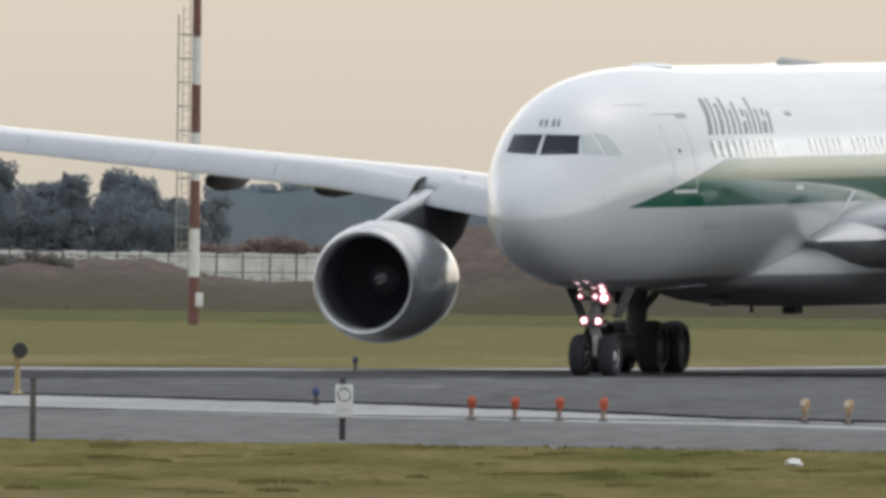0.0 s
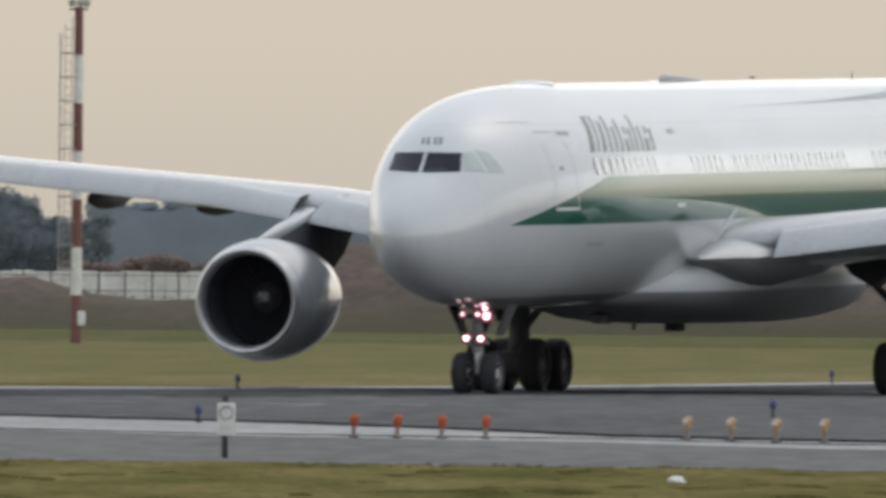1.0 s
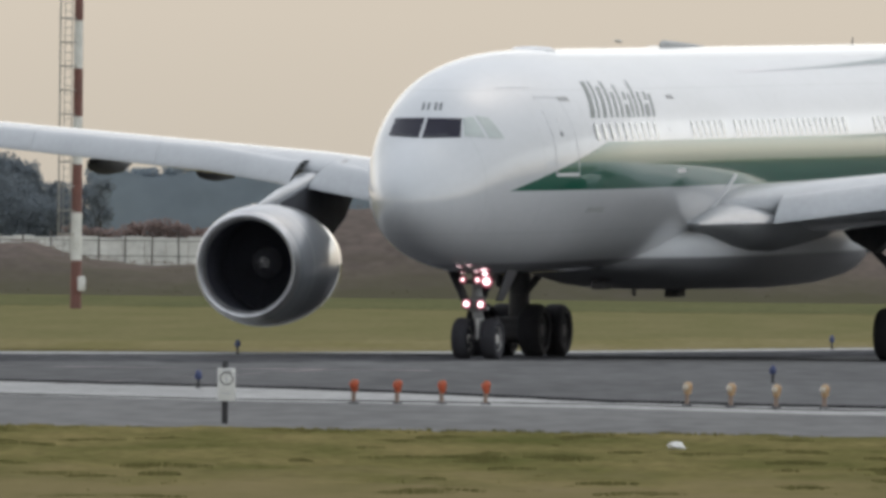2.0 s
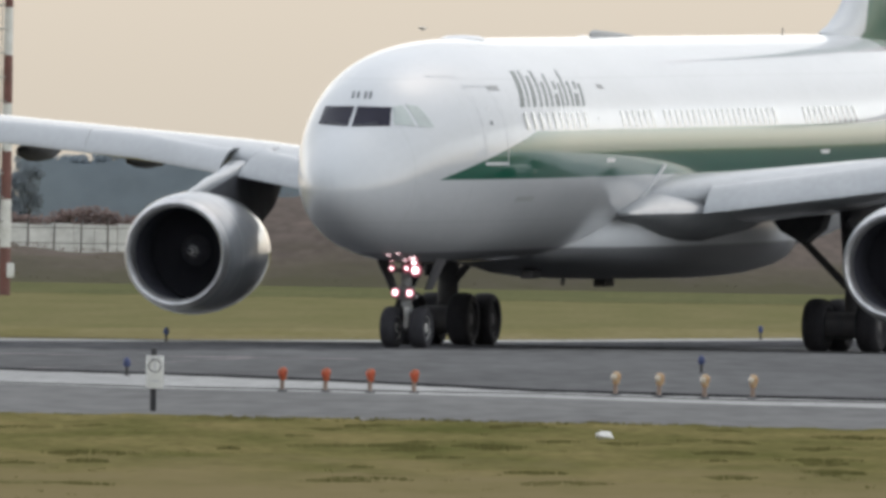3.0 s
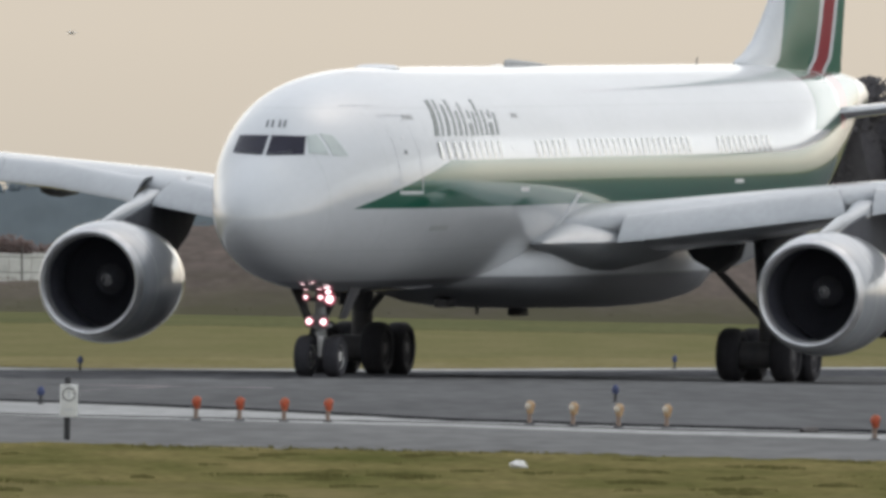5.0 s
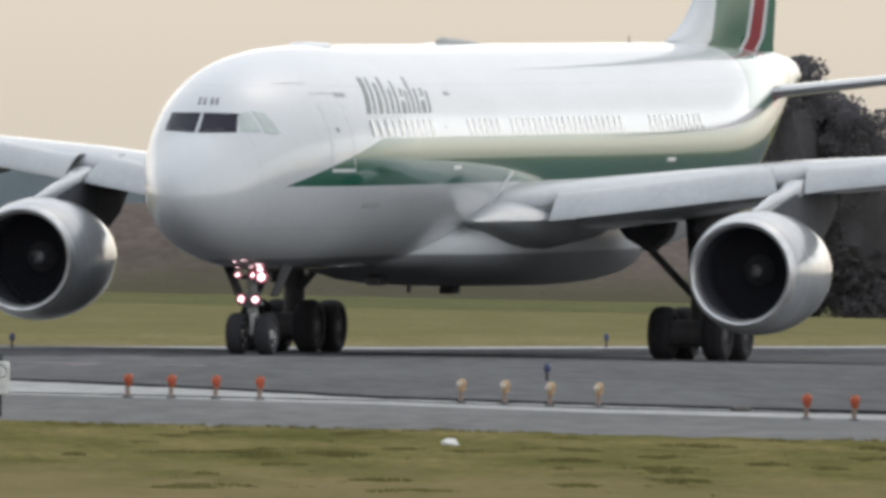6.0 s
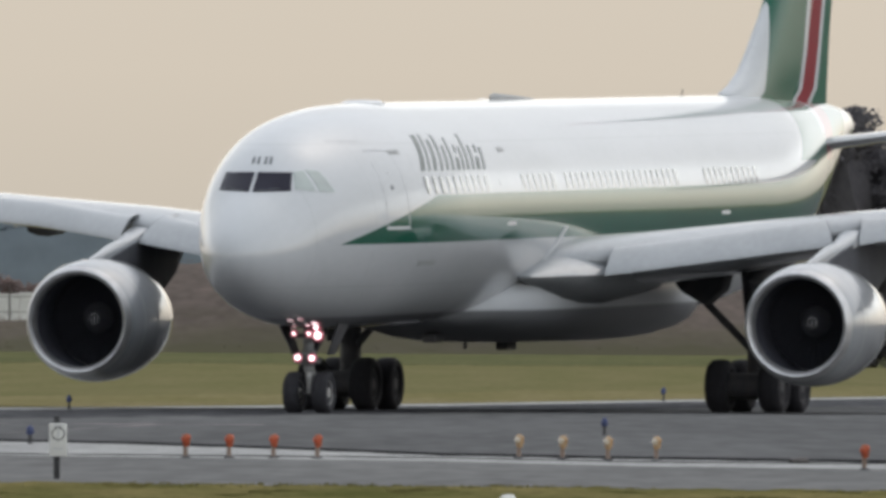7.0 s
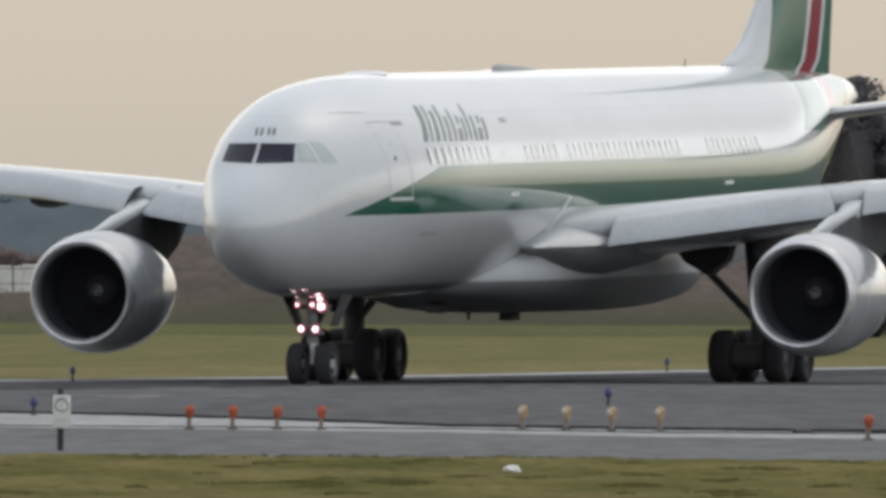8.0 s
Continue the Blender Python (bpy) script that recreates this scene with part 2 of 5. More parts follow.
DARK_ASPHALT = material("dark_asphalt", (0.066, 0.066, 0.07), 0.95, second=(0.09, 0.091, 0.095), scale=0.2, stretch=(1, 0.06, 1), fine=0.2, spec=0.0)
SHOULDER = material("shoulder_asphalt", (0.180, 0.179, 0.176), 0.95, second=(0.150, 0.149, 0.147), scale=0.2, stretch=(1, 0.08, 1), fine=0.12, bump=0.3, bump_scale=60, spec=0.0)
CONCRETE = material("pale_concrete", (0.37, 0.37, 0.36), 0.95, second=(0.31, 0.31, 0.305), scale=0.3, stretch=(1, 0.1, 1), fine=0.12, bump=0.2, spec=0.0)
LINE_PAINT = material("worn_line_paint", (0.30, 0.27, 0.27), 0.9, second=(0.13, 0.13, 0.135), scale=0.5, stretch=(1, 0.2, 1), fine=0.25, spec=0.0)
TAR = material("tar_joint", (0.015, 0.015, 0.016), 0.9, second=(0.035, 0.035, 0.036), scale=0.6, fine=0.3, spec=0.0)
GRASS_SOIL = material("grass_ground", (0.142, 0.136, 0.064), 0.95, second=(0.170, 0.152, 0.078), scale=0.35, stretch=(1, 0.05, 1), fine=0.08, detail=3.0, contrast=0.2, spec=0.0)
TURF = material("near_turf", (0.090, 0.090, 0.032), 0.95, second=(0.178, 0.148, 0.066), scale=0.5, stretch=(1, 0.14, 1), fine=0.18, detail=3.5, contrast=0.2, spec=0.0)
GRASS_BLADE = material("grass_blades", (0.112, 0.107, 0.040), 0.95, second=(0.172, 0.152, 0.064), scale=0.42, stretch=(1, 0.16, 1), fine=0.05, detail=3.5, contrast=0.2, per_piece=0.08, spec=0.0)
CLUMP_BLADE = material("dark_clump_blades", (0.112, 0.110, 0.042), 0.95, second=(0.140, 0.128, 0.054), scale=0.8, fine=0.1, per_piece=0.15, spec=0.0)
DRY_GRASS = material("dry_grass", (0.20, 0.172, 0.092), 0.95, second=(0.162, 0.146, 0.068), scale=0.3, stretch=(1, 0.05, 1), fine=0.12, spec=0.0)
ROUGH_GRASS = material("rough_dark_grass", (0.104, 0.108, 0.054), 0.95, second=(0.126, 0.124, 0.062), scale=0.2, stretch=(1, 0.05, 1), fine=0.15, spec=0.0)
SCRUB = material("brown_scrub", (0.240, 0.195, 0.170), 0.95, second=(0.160, 0.133, 0.117), scale=0.12, stretch=(1, 0.3, 2.5), fine=0.16, per_piece=0.12, spec=0.1)
# Field trees: distance haze is mixed into the leaf colour, paler and bluer.
FOLIAGE = material("hazed_foliage", (0.185, 0.213, 0.237), 0.95, second=(0.198, 0.226, 0.248), scale=0.3, fine=0.1, per_piece=0.12, spec=0.1)
DARK_FOLIAGE = material("dark_pine_foliage", (0.135, 0.131, 0.142), 0.95, second=(0.15, 0.145, 0.155), scale=0.3, fine=0.1, per_piece=0.12, spec=0.1)
SHRUB = material("dull_shrub_leaves", (0.15, 0.145, 0.135), 0.95, second=(0.17, 0.16, 0.145), scale=0.6, fine=0.1, per_piece=0.1, spec=0.1)
BARK = material("tree_bark", (0.07, 0.06, 0.05), 0.9, scale=2, fine=0.3)
# Far wood: blue haze of the distance is put into this colour.
FAR_WOOD = material("hazed_far_wood", (0.25, 0.30, 0.335), 1.0, second=(0.26, 0.305, 0.34), scale=0.05, fine=0.04, per_piece=0.05, spec=0.05)
WALL_WHITE = material("whitewashed_sheeting", (0.62, 0.62, 0.60), 0.7, second=(0.5, 0.5, 0.48), scale=0.3, fine=0.12)
HEDGE = material("reddish_hedge", (0.30, 0.23, 0.215), 0.95, second=(0.26, 0.205, 0.195), scale=0.2, fine=0.2, per_piece=0.2, spec=0.1)
# short grass creeping up the foot of the bank
nt = SCRUB.node_tree
body = nt.nodes["Principled BSDF"]
place = nt.nodes.new("ShaderNodeTexCoord")
axes = nt.nodes.new("ShaderNodeSeparateXYZ")
nt.links.new(place.outputs["Object"], axes.inputs[0])
patch = nt.nodes.new("ShaderNodeTexNoise")
patch.inputs["Scale"].default_value = 0.25
nt.links.new(place.outputs["Object"], patch.inputs["Vector"])
ragged = Wire(nt, axes.outputs["Z"]) + (Wire(nt, patch.outputs["Fac"]) - 0.5) * 3.0
creep = nt.nodes.new("ShaderNodeMapRange")
creep.inputs["From Min"].default_value, creep.inputs["From Max"].default_value = 2.6, 0.2
nt.links.new(ragged.socket, creep.inputs["Value"])
green = nt.nodes.new("ShaderNodeMix")
green.data_type = "RGBA"
nt.links.new(creep.outputs["Result"], green.inputs["Factor"])
nt.links.new(body.inputs["Base Color"].links[0].from_socket, green.inputs[6])
green.inputs[7].default_value = (0.150, 0.140, 0.090, 1)
nt.links.new(green.outputs[2], body.inputs["Base Color"])
# the turf dries to straw brown away from the pavement
nt = TURF.node_tree
body = nt.nodes["Principled BSDF"]
place = nt.nodes.new("ShaderNodeTexCoord")
axes = nt.nodes.new("ShaderNodeSeparateXYZ")
nt.links.new(place.outputs["Object"], axes.inputs[0])
spread = nt.nodes.new("ShaderNodeMapping")
spread.inputs["Scale"].default_value = (1.0, 0.12, 1.0)
nt.links.new(place.outputs["Object"], spread.inputs["Vector"])
patch = nt.nodes.new("ShaderNodeTexNoise")
patch.inputs["Scale"].default_value = 0.9
nt.links.new(spread.outputs["Vector"], patch.inputs["Vector"])
ragged = Wire(nt, axes.outputs["Y"]) + (Wire(nt, patch.outputs["Fac"]) - 0.5) * 60.0
dry = nt.nodes.new("ShaderNodeMapRange")
dry.inputs["From Min"].default_value, dry.inputs["From Max"].default_value = 242.0, 204.0
nt.links.new(ragged.socket, dry.inputs["Value"])
straw = nt.nodes.new("ShaderNodeMix")
straw.data_type = "RGBA"
nt.links.new(dry.outputs["Result"], straw.inputs["Factor"])
nt.links.new(body.inputs["Base Color"].links[0].from_socket, straw.inputs[6])
straw.inputs[7].default_value = (0.178, 0.146, 0.076, 1)
nt.links.new(straw.outputs[2], body.inputs["Base Color"])
for leafy in (CLUMP_BLADE, FOLIAGE, DARK_FOLIAGE, FAR_WOOD, GRASS_BLADE, HEDGE, SCRUB):
    nt = leafy.node_tree
    body = nt.nodes["Principled BSDF"]
    thin = nt.nodes.new("ShaderNodeBsdfTranslucent")
    both = nt.nodes.new("ShaderNodeMixShader")
    both.inputs[0].default_value = 0.5
    nt.links.new(body.inputs["Base Color"].links[0].from_socket, thin.inputs["Color"])
    nt.links.new(body.outputs[0], both.inputs[1])
    nt.links.new(thin.outputs[0], both.inputs[2])
    nt.links.new(both.outputs[0], nt.nodes["Material Output"].inputs["Surface"])
POST = material("weathered_post", (0.10, 0.09, 0.085), 0.85, scale=3, fine=0.25)
MAST_RED = material("mast_red_paint", (0.165, 0.068, 0.056), 0.6, second=(0.13, 0.06, 0.05), scale=1.2, fine=0.15)
MAST_WHITE = material("mast_white_paint", (0.68, 0.68, 0.66), 0.55, second=(0.56, 0.56, 0.53), scale=1.2, fine=0.1)
GALVANISED = material("galvanised_steel", (0.36, 0.35, 0.33), 0.5, 0.5, scale=4, fine=0.2)
LIGHT_RED = material("red_lens", (0.50, 0.085, 0.04), 0.6, second=(0.22, 0.09, 0.05), scale=9, fine=0.2, spec=0.2)
LIGHT_AMBER = material("amber_lens", (0.34, 0.19, 0.08), 0.6, second=(0.40, 0.30, 0.19), scale=14, fine=0.2, spec=0.2)
LIGHT_CLEAR = material("clear_lens", (0.50, 0.44, 0.34), 0.3, scale=9, fine=0.1, coat=0.6)
LIGHT_BLUE = material("blue_lens", (0.05, 0.065, 0.145), 0.5, scale=9, fine=0.1, spec=0.3)
LIGHT_POST = material("light_stem_orange_grey", (0.20, 0.135, 0.10), 0.6, second=(0.22, 0.18, 0.15), scale=9, fine=0.2)
BLACK_POST = material("black_plastic_post", (0.03, 0.03, 0.032), 0.6, scale=7, fine=0.2)
SIGN_WHITE = material("sign_white", (0.66, 0.66, 0.63), 0.5, second=(0.58, 0.58, 0.54), scale=5, fine=0.08)
YELLOW = material("faded_yellow_paint", (0.42, 0.30, 0.12), 0.6, second=(0.36, 0.28, 0.16), scale=5, fine=0.2)
FEATHER = material("white_litter", (0.75, 0.75, 0.73), 0.7, scale=9, fine=0.1)
BIRD = material("dark_feathers", (0.06, 0.06, 0.06), 0.8, scale=9, fine=0.2)


# ---------------------------------------------------------------- mesh tools
def part(name, bm, mat, parent=None, label="", m=None, smooth=True):
    """Links a bmesh as one mesh object, under a thing or a part where one is given."""
    me = bpy.data.meshes.new(name)
    bmesh.ops.recalc_face_normals(bm, faces=bm.faces)
    bm.to_mesh(me)
    bm.free()
    for k in (mat if isinstance(mat, (list, tuple)) else [mat]):
        me.materials.append(k)
    if smooth:
        me.polygons.foreach_set("use_smooth", [True] * len(me.polygons))
        me.set_sharp_from_angle(angle=radians(38))
    ob = new(name, me)
    if parent is not None:
        ob.parent = parent
    if m is not None:
        ob.matrix_basis = m
    if label:
        tagged(ob, label)
    return ob


def flat(name, verts, faces, mat, parent=None):
    me = bpy.data.meshes.new(name)
    me.from_pydata(verts, [], faces)
    me.materials.append(mat)
    ob = new(name, me)
    if parent is not None:
        ob.parent = parent
    return ob


def loft(rings, ends=True, closed=True, bm=None):
    bm = bm or bmesh.new()
    vs = [[bm.verts.new(p) for p in r] for r in rings]
    n = len(vs[0])
    for a, b in zip(vs, vs[1:]):
        for i in range(n if closed else n - 1):
            j = (i + 1) % n
            bm.faces.new((a[i], a[j], b[j], b[i]))
    if ends and closed:
        bm.faces.new(vs[0])
        bm.faces.new(vs[-1])
    return bm


def lathe(profile, n=32, centre=(0, 0, 0), axis="x", bm=None, ends=True):
    rings = []
    for a, r in profile:
        ring = []
        for i in range(n):
            t = 2 * math.pi * i / n
            c, s = r * math.cos(t), r * math.sin(t)
            p = {"x": (a, c, s), "y": (c, a, s), "z": (c, s, a)}[axis]
            ring.append((p[0] + centre[0], p[1] + centre[1], p[2] + centre[2]))
        rings.append(ring)
    return loft(rings, ends, True, bm)


def rod(p, q, r, r2=None, n=10, bm=None):
    p, q = Vector(p), Vector(q)
    d = (q - p).normalized()
    a = d.orthogonal().normalized()
    b = d.cross(a)
    r2 = r if r2 is None else r2
    rings = [[o + (a * math.cos(2 * math.pi * i / n) + b * math.sin(2 * math.pi * i / n)) * rr for i in range(n)] for o, rr in ((p, r), (q, r2))]
    return loft(rings, True, True, bm)


def block(centre, size, bm=None, bevel=0.0, m=None):
    own = bmesh.new()
    bmesh.ops.create_cube(own, size=1.0)
    for v in own.verts:
        v.co = Vector((v.co.x * size[0], v.co.y * size[1], v.co.z * size[2]))
    if bevel:
        bmesh.ops.bevel(own, geom=list(own.edges), offset=bevel, segments=2, profile=0.5, affect="EDGES")
    for v in own.verts:
        v.co = (m @ v.co if m else v.co) + Vector(centre)
    if bm is None:
        return own
    tmp = bpy.data.meshes.new("tmp")
    own.to_mesh(tmp)
    own.free()
    bm.from_mesh(tmp)
    bpy.data.meshes.remove(tmp)
    return bm


def curve_of(table):
    """Smooth curve through rows of (x, values...), steep at the start."""
    t = np.array(table, float)
    s = np.sqrt(np.maximum(t[:, 0], 0))
    slopes = np.gradient(t[:, 1:], s, axis=0)

    def at(x):
        u = math.sqrt(max(x, 0))
        i = int(np.clip(np.searchsorted(s, u) - 1, 0, len(s) - 2))
        h = s[i + 1] - s[i]
        k = (u - s[i]) / h
        h00, h10, h01, h11 = 2 * k ** 3 - 3 * k ** 2 + 1, k ** 3 - 2 * k ** 2 + k, -2 * k ** 3 + 3 * k ** 2, k ** 3 - k ** 2
        return h00 * t[i, 1:] + h10 * h * slopes[i] + h01 * t[i + 1, 1:] + h11 * h * slopes[i + 1]
    return at


def empty(name, m):
    ob = new(name)
    ob.empty_display_size = 0.5
    ob.matrix_basis = m
    return ob


# ---------------------------------------------------------------- ground
def along(points, x):
    xs, ys = zip(*points)
    return float(np.interp(x, xs, ys))


NEAR_EDGE = [(-200, 330), (-11, 296.5), (7, 289), (200, 270)]
STRIP_NEAR = [(-200, 700), (-40, 407), (-12.4, 365), (-7, 350.5), (-4, 348), (0, 343), (3, 334.5), (7, 331), (30, 316), (200, 280)]
STRIP_FAR = [(-200, 760), (-40, 451), (-13.7, 403.5), (-5.6, 385), (-2.4, 371), (0, 359), (3.2, 352.5), (8, 347), (30, 327), (200, 290)]
FAR_EDGE = [(-200, 430), (-60, 476), (-17, 504), (-9, 519), (0, 551), (5.3, 579), (12.5, 613), (40, 754), (200, 1500)]
XS = sorted({-200, -120, -80, -60, -40, 40, 60, 80, 120, 200, *[round(-30 + 0.5 * i, 2) for i in range(121)]})


def band(name, low, high, z, mat, label, wobble=0.0, thick=0.05):
    rnd = random.Random(name)
    top = [[(x, low(x) + rnd.uniform(-wobble, wobble), z) for x in XS], [(x, high(x), z) for x in XS]]
    bm = loft(top, False, False)
    ext = bmesh.ops.extrude_face_region(bm, geom=list(bm.faces))
    for v in [g for g in ext["geom"] if isinstance(g, bmesh.types.BMVert)]:
        v.co.z -= thick
    return tagged(part(name, bm, mat, smooth=False), label, kind="structure")


def build_ground():
    s = 4600
    steps = [-s, -1500, -600, -250, -100, -50, 0, 50, 100, 250, 600, 1500, s]
    deep = [-1500, -300, 0, 150, 250, 300, 350, 400, 500, 600, 800, 1000, 1300, 1600, 2500, s]
    bm = loft([[(x, y, -0.03) for x in steps] for y in deep], False, False)
    tagged(part("ground", bm, GRASS_SOIL, smooth=False), "flat airfield ground of short mown yellow-green grass", kind="structure")
    band("shoulder", lambda x: along(NEAR_EDGE, x), lambda x: along(STRIP_NEAR, x), 0.0, SHOULDER, "paved grey asphalt shoulder of the taxiway", 0.5)
    band("pale_strip", lambda x: along(STRIP_NEAR, x), lambda x: along(STRIP_FAR, x), 0.004, CONCRETE, "pale concrete strip along the taxiway", 0.1)
    band("joint", lambda x: along(STRIP_FAR, x) - 2.5, lambda x: along(STRIP_FAR, x) + 4.0, 0.010, TAR, "dark tar joint along the pale strip", 0.9, 0.004)
    band("crack", lambda x: along(STRIP_NEAR, x) + 7.0 + 0.6 * x, lambda x: along(STRIP_NEAR, x) + 8.8 + 0.6 * x, 0.012, TAR, "tarred crack in the pale strip", 0.5, 0.004)
    band("taxiway", lambda x: along(STRIP_FAR, x), lambda x: along(FAR_EDGE, x), 0.002, ASPHALT, "dark grey asphalt taxiway, worn and stained")
    band("dark_asphalt_strip", lambda x: along(FAR_EDGE, x) - 40.0 + 6 * noise.noise(Vector((x * 0.3, 7, 0))), lambda x: along(FAR_EDGE, x) - 1.0, 0.007, DARK_ASPHALT, "darker asphalt near the far edge", 4.0, 0.004)
    band("far_kerb", lambda x: along(FAR_EDGE, x), lambda x: along(FAR_EDGE, x) + 13.0, 0.006, CONCRETE, "pale concrete edge of the taxiway", 1.0)
    band("dry_verge", lambda x: along(FAR_EDGE, x) + 13.0, lambda x: along(FAR_EDGE, x) + 95.0 + 14 * noise.noise(Vector((x * 0.2, 0, 0))), -0.015, DRY_GRASS, "strip of dry straw-coloured grass beyond the taxiway", 1.0, 0.012)
    band("rough_strip", lambda x: 1010 + 30 * noise.noise(Vector((x * 0.15, 2, 0))), lambda x: 1290.0, -0.018, ROUGH_GRASS, "strip of rough dark grass before the bank", 8.0, 0.01)
    # worn guide lines on the asphalt
    for k, (a, b, w) in enumerate((((-14.0, 452.0), (-4.0, 452.0), 2.6), ((-10.5, 392.0), (-6.2, 452.0), 0.16))):
        d = Vector((b[0] - a[0], b[1] - a[1], 0)).normalized()
        side = Vector((-d.y, d.x, 0)) * w / 2
        pa, pb = Vector((*a, 0.009)), Vector((*b, 0.009))
        bm = loft([[pa - side, pa + side], [pb - side, pb + side]], False, False)
        ext = bmesh.ops.extrude_face_region(bm, geom=list(bm.faces))
        for v in [g for g in ext["geom"] if isinstance(g, bmesh.types.BMVert)]:
            v.co.z -= 0.004
        tagged(part(f"guide_line_{k + 1}", bm, LINE_PAINT, smooth=False), "worn pale guide line painted on the taxiway", kind="structure")


build_ground()


# ---------------------------------------------------------------- airliner
HEADING = 16.24
NOSE_GEAR, MAIN_GEAR, TRACK = 6.67, 28.45, 5.40
A = radians(HEADING)
NG_X, NG_Y = -3.354, 506.4
airliner = empty("airliner", pose(NG_X - NOSE_GEAR * math.sin(A), NG_Y - NOSE_GEAR * math.cos(A), 0, 0, 0, 90 - HEADING))
tagged(airliner, "white twin-engined wide-body airliner with green cheat line, parked on the taxiway", "airliner")
PITCH = 1.0
AXIS_Z = 4.93 - 9.8 * math.sin(radians(PITCH))
AIR = pose(0, 0, AXIS_Z, 0, -PITCH, 0)        # the airframe sits nose-down on its gear

HULL = curve_of([  # x aft of the nose, top, bottom, half width
    (0.0, -0.95, -0.95, 0.0), (0.12, -0.54, -1.34, 0.37), (0.5, -0.14, -1.70, 0.72), (1.0, 0.24, -1.98, 1.00), (1.5, 0.56, -2.17, 1.21), (2.0, 0.92, -2.31, 1.40),
    (2.6, 1.37, -2.44, 1.60), (3.2, 1.71, -2.53, 1.78), (4.0, 2.01, -2.63, 1.99), (5.0, 2.28, -2.72, 2.23), (6.0, 2.45, -2.77, 2.43),
    (7.0, 2.56, -2.81, 2.59), (8.5, 2.66, -2.82, 2.75), (10, 2.70, -2.82, 2.82), (12, 2.71, -2.82, 2.82), (20, 2.71, -2.82, 2.82), (38, 2.71, -2.82, 2.82), (40, 2.71, -2.80, 2.82), (42, 2.71, -2.62, 2.78), (45, 2.69, -2.0, 2.50), (47.3, 2.64, -1.3, 2.12),
    (50, 2.56, -0.45, 1.60), (52.7, 2.50, 0.45, 1.05), (55, 2.38, 1.10, 0.62), (56.3, 2.20, 1.42, 0.38), (56.7, 2.06, 1.52, 0.28)])


def hull_ring(x, n=96, grow=0.0):
    top, bot, hw = HULL(x)
    zc, hh = (top + bot) / 2, (top - bot) / 2
    return [(x, (hw + grow) * math.sin(2 * math.pi * i / n), zc + (hh + grow) * math.cos(2 * math.pi * i / n)) for i in range(n)]


def build_fuselage():
    xs = [0.003, 0.02, 0.05] + [0.1 * i for i in range(1, 85)] + [8.5 + i for i in range(1, 30)] + [38 + 0.5 * i for i in range(0, 38)] + [56.7]
    return loft([hull_ring(x) for x in sorted(set(round(v, 3) for v in xs))])


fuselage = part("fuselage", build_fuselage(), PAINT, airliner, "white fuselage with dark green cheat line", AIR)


from mathutils.bvhtree import BVHTree
HULL_TREE = BVHTree.FromPolygons([v.co[:] for v in fuselage.data.vertices], [p.vertices[:] for p in fuselage.data.polygons])


def on_hull(p, way, lift):
    """Where a straight line meets the hull, lifted off it."""
    hit, normal, _, _ = HULL_TREE.ray_cast(Vector(p), Vector(way))
    if hit is None:
        hit, normal, _, _ = HULL_TREE.find_nearest(Vector(p))
    if normal.dot(Vector(way)) > 0:
        normal = -normal
    return hit + normal * lift


def skin(name, corners, front, mat, lift=0.012, n=8, parent=None, label="", thick=0.02):
    """A thin panel that hugs the hull. corners: four (y, z) seen from ahead, or (x, z) seen from the port side."""
    c = [Vector((a, b, 0)) for a, b in corners]
    grid = []
    for i in range(n + 1):
        row = []
        for j in range(n + 1):
            u, v = i / n, j / n
            p = c[0] * (1 - u) * (1 - v) + c[1] * u * (1 - v) + c[2] * u * v + c[3] * (1 - u) * v
            if front:
                row.append(on_hull((-8, p.x, p.y), (1, 0, 0), lift))
            else:
                row.append(on_hull((p.x, -8, p.y), (0, 1, 0), lift))
        grid.append(row)
    bm = loft(grid, False, False)
    shift = Vector((1, 0, 0)) if front else Vector((0, 1, 0))
    ext = bmesh.ops.extrude_face_region(bm, geom=list(bm.faces))
    for v in [g for g in ext["geom"] if isinstance(g, bmesh.types.BMVert)]:
        v.co += shift * (lift + thick)
    return part(name, bm, mat, parent or airliner, label, AIR if parent is None else None)


# wings ------------------------------------------------------------
def foil(n=20):
    """Closed supercritical-like section of unit chord: list of (x, z), upper then lower."""
    up, lo = [], []
    for i in range(n + 1):
        x = 0.5 * (1 - math.cos(math.pi * i / n))
        t = 0.6 * (0.2969 * math.sqrt(x) - 0.126 * x - 0.3516 * x * x + 0.2843 * x ** 3 - 0.1036 * x ** 4)
        c = 0.018 * math.sin(math.pi * x)
        up.append((x, t + c))
        lo.append((x, -t + c))
    return up[::-1] + lo[1:-1]


FOIL = foil()


def foil_slice(lo, hi, n=12):
    """Closed symmetric section between two chord stations."""
    xs = [lo + (hi - lo) * 0.5 * (1 - math.cos(math.pi * i / n)) for i in range(n + 1)]
    half = [0.6 * (0.2969 * math.sqrt(x) - 0.126 * x - 0.3516 * x * x + 0.2843 * x ** 3 - 0.1036 * x ** 4) for x in xs]
    return [(x, t) for x, t in zip(xs[::-1], half[::-1])] + [(x, -t) for x, t in zip(xs, half) if t > 1e-6]


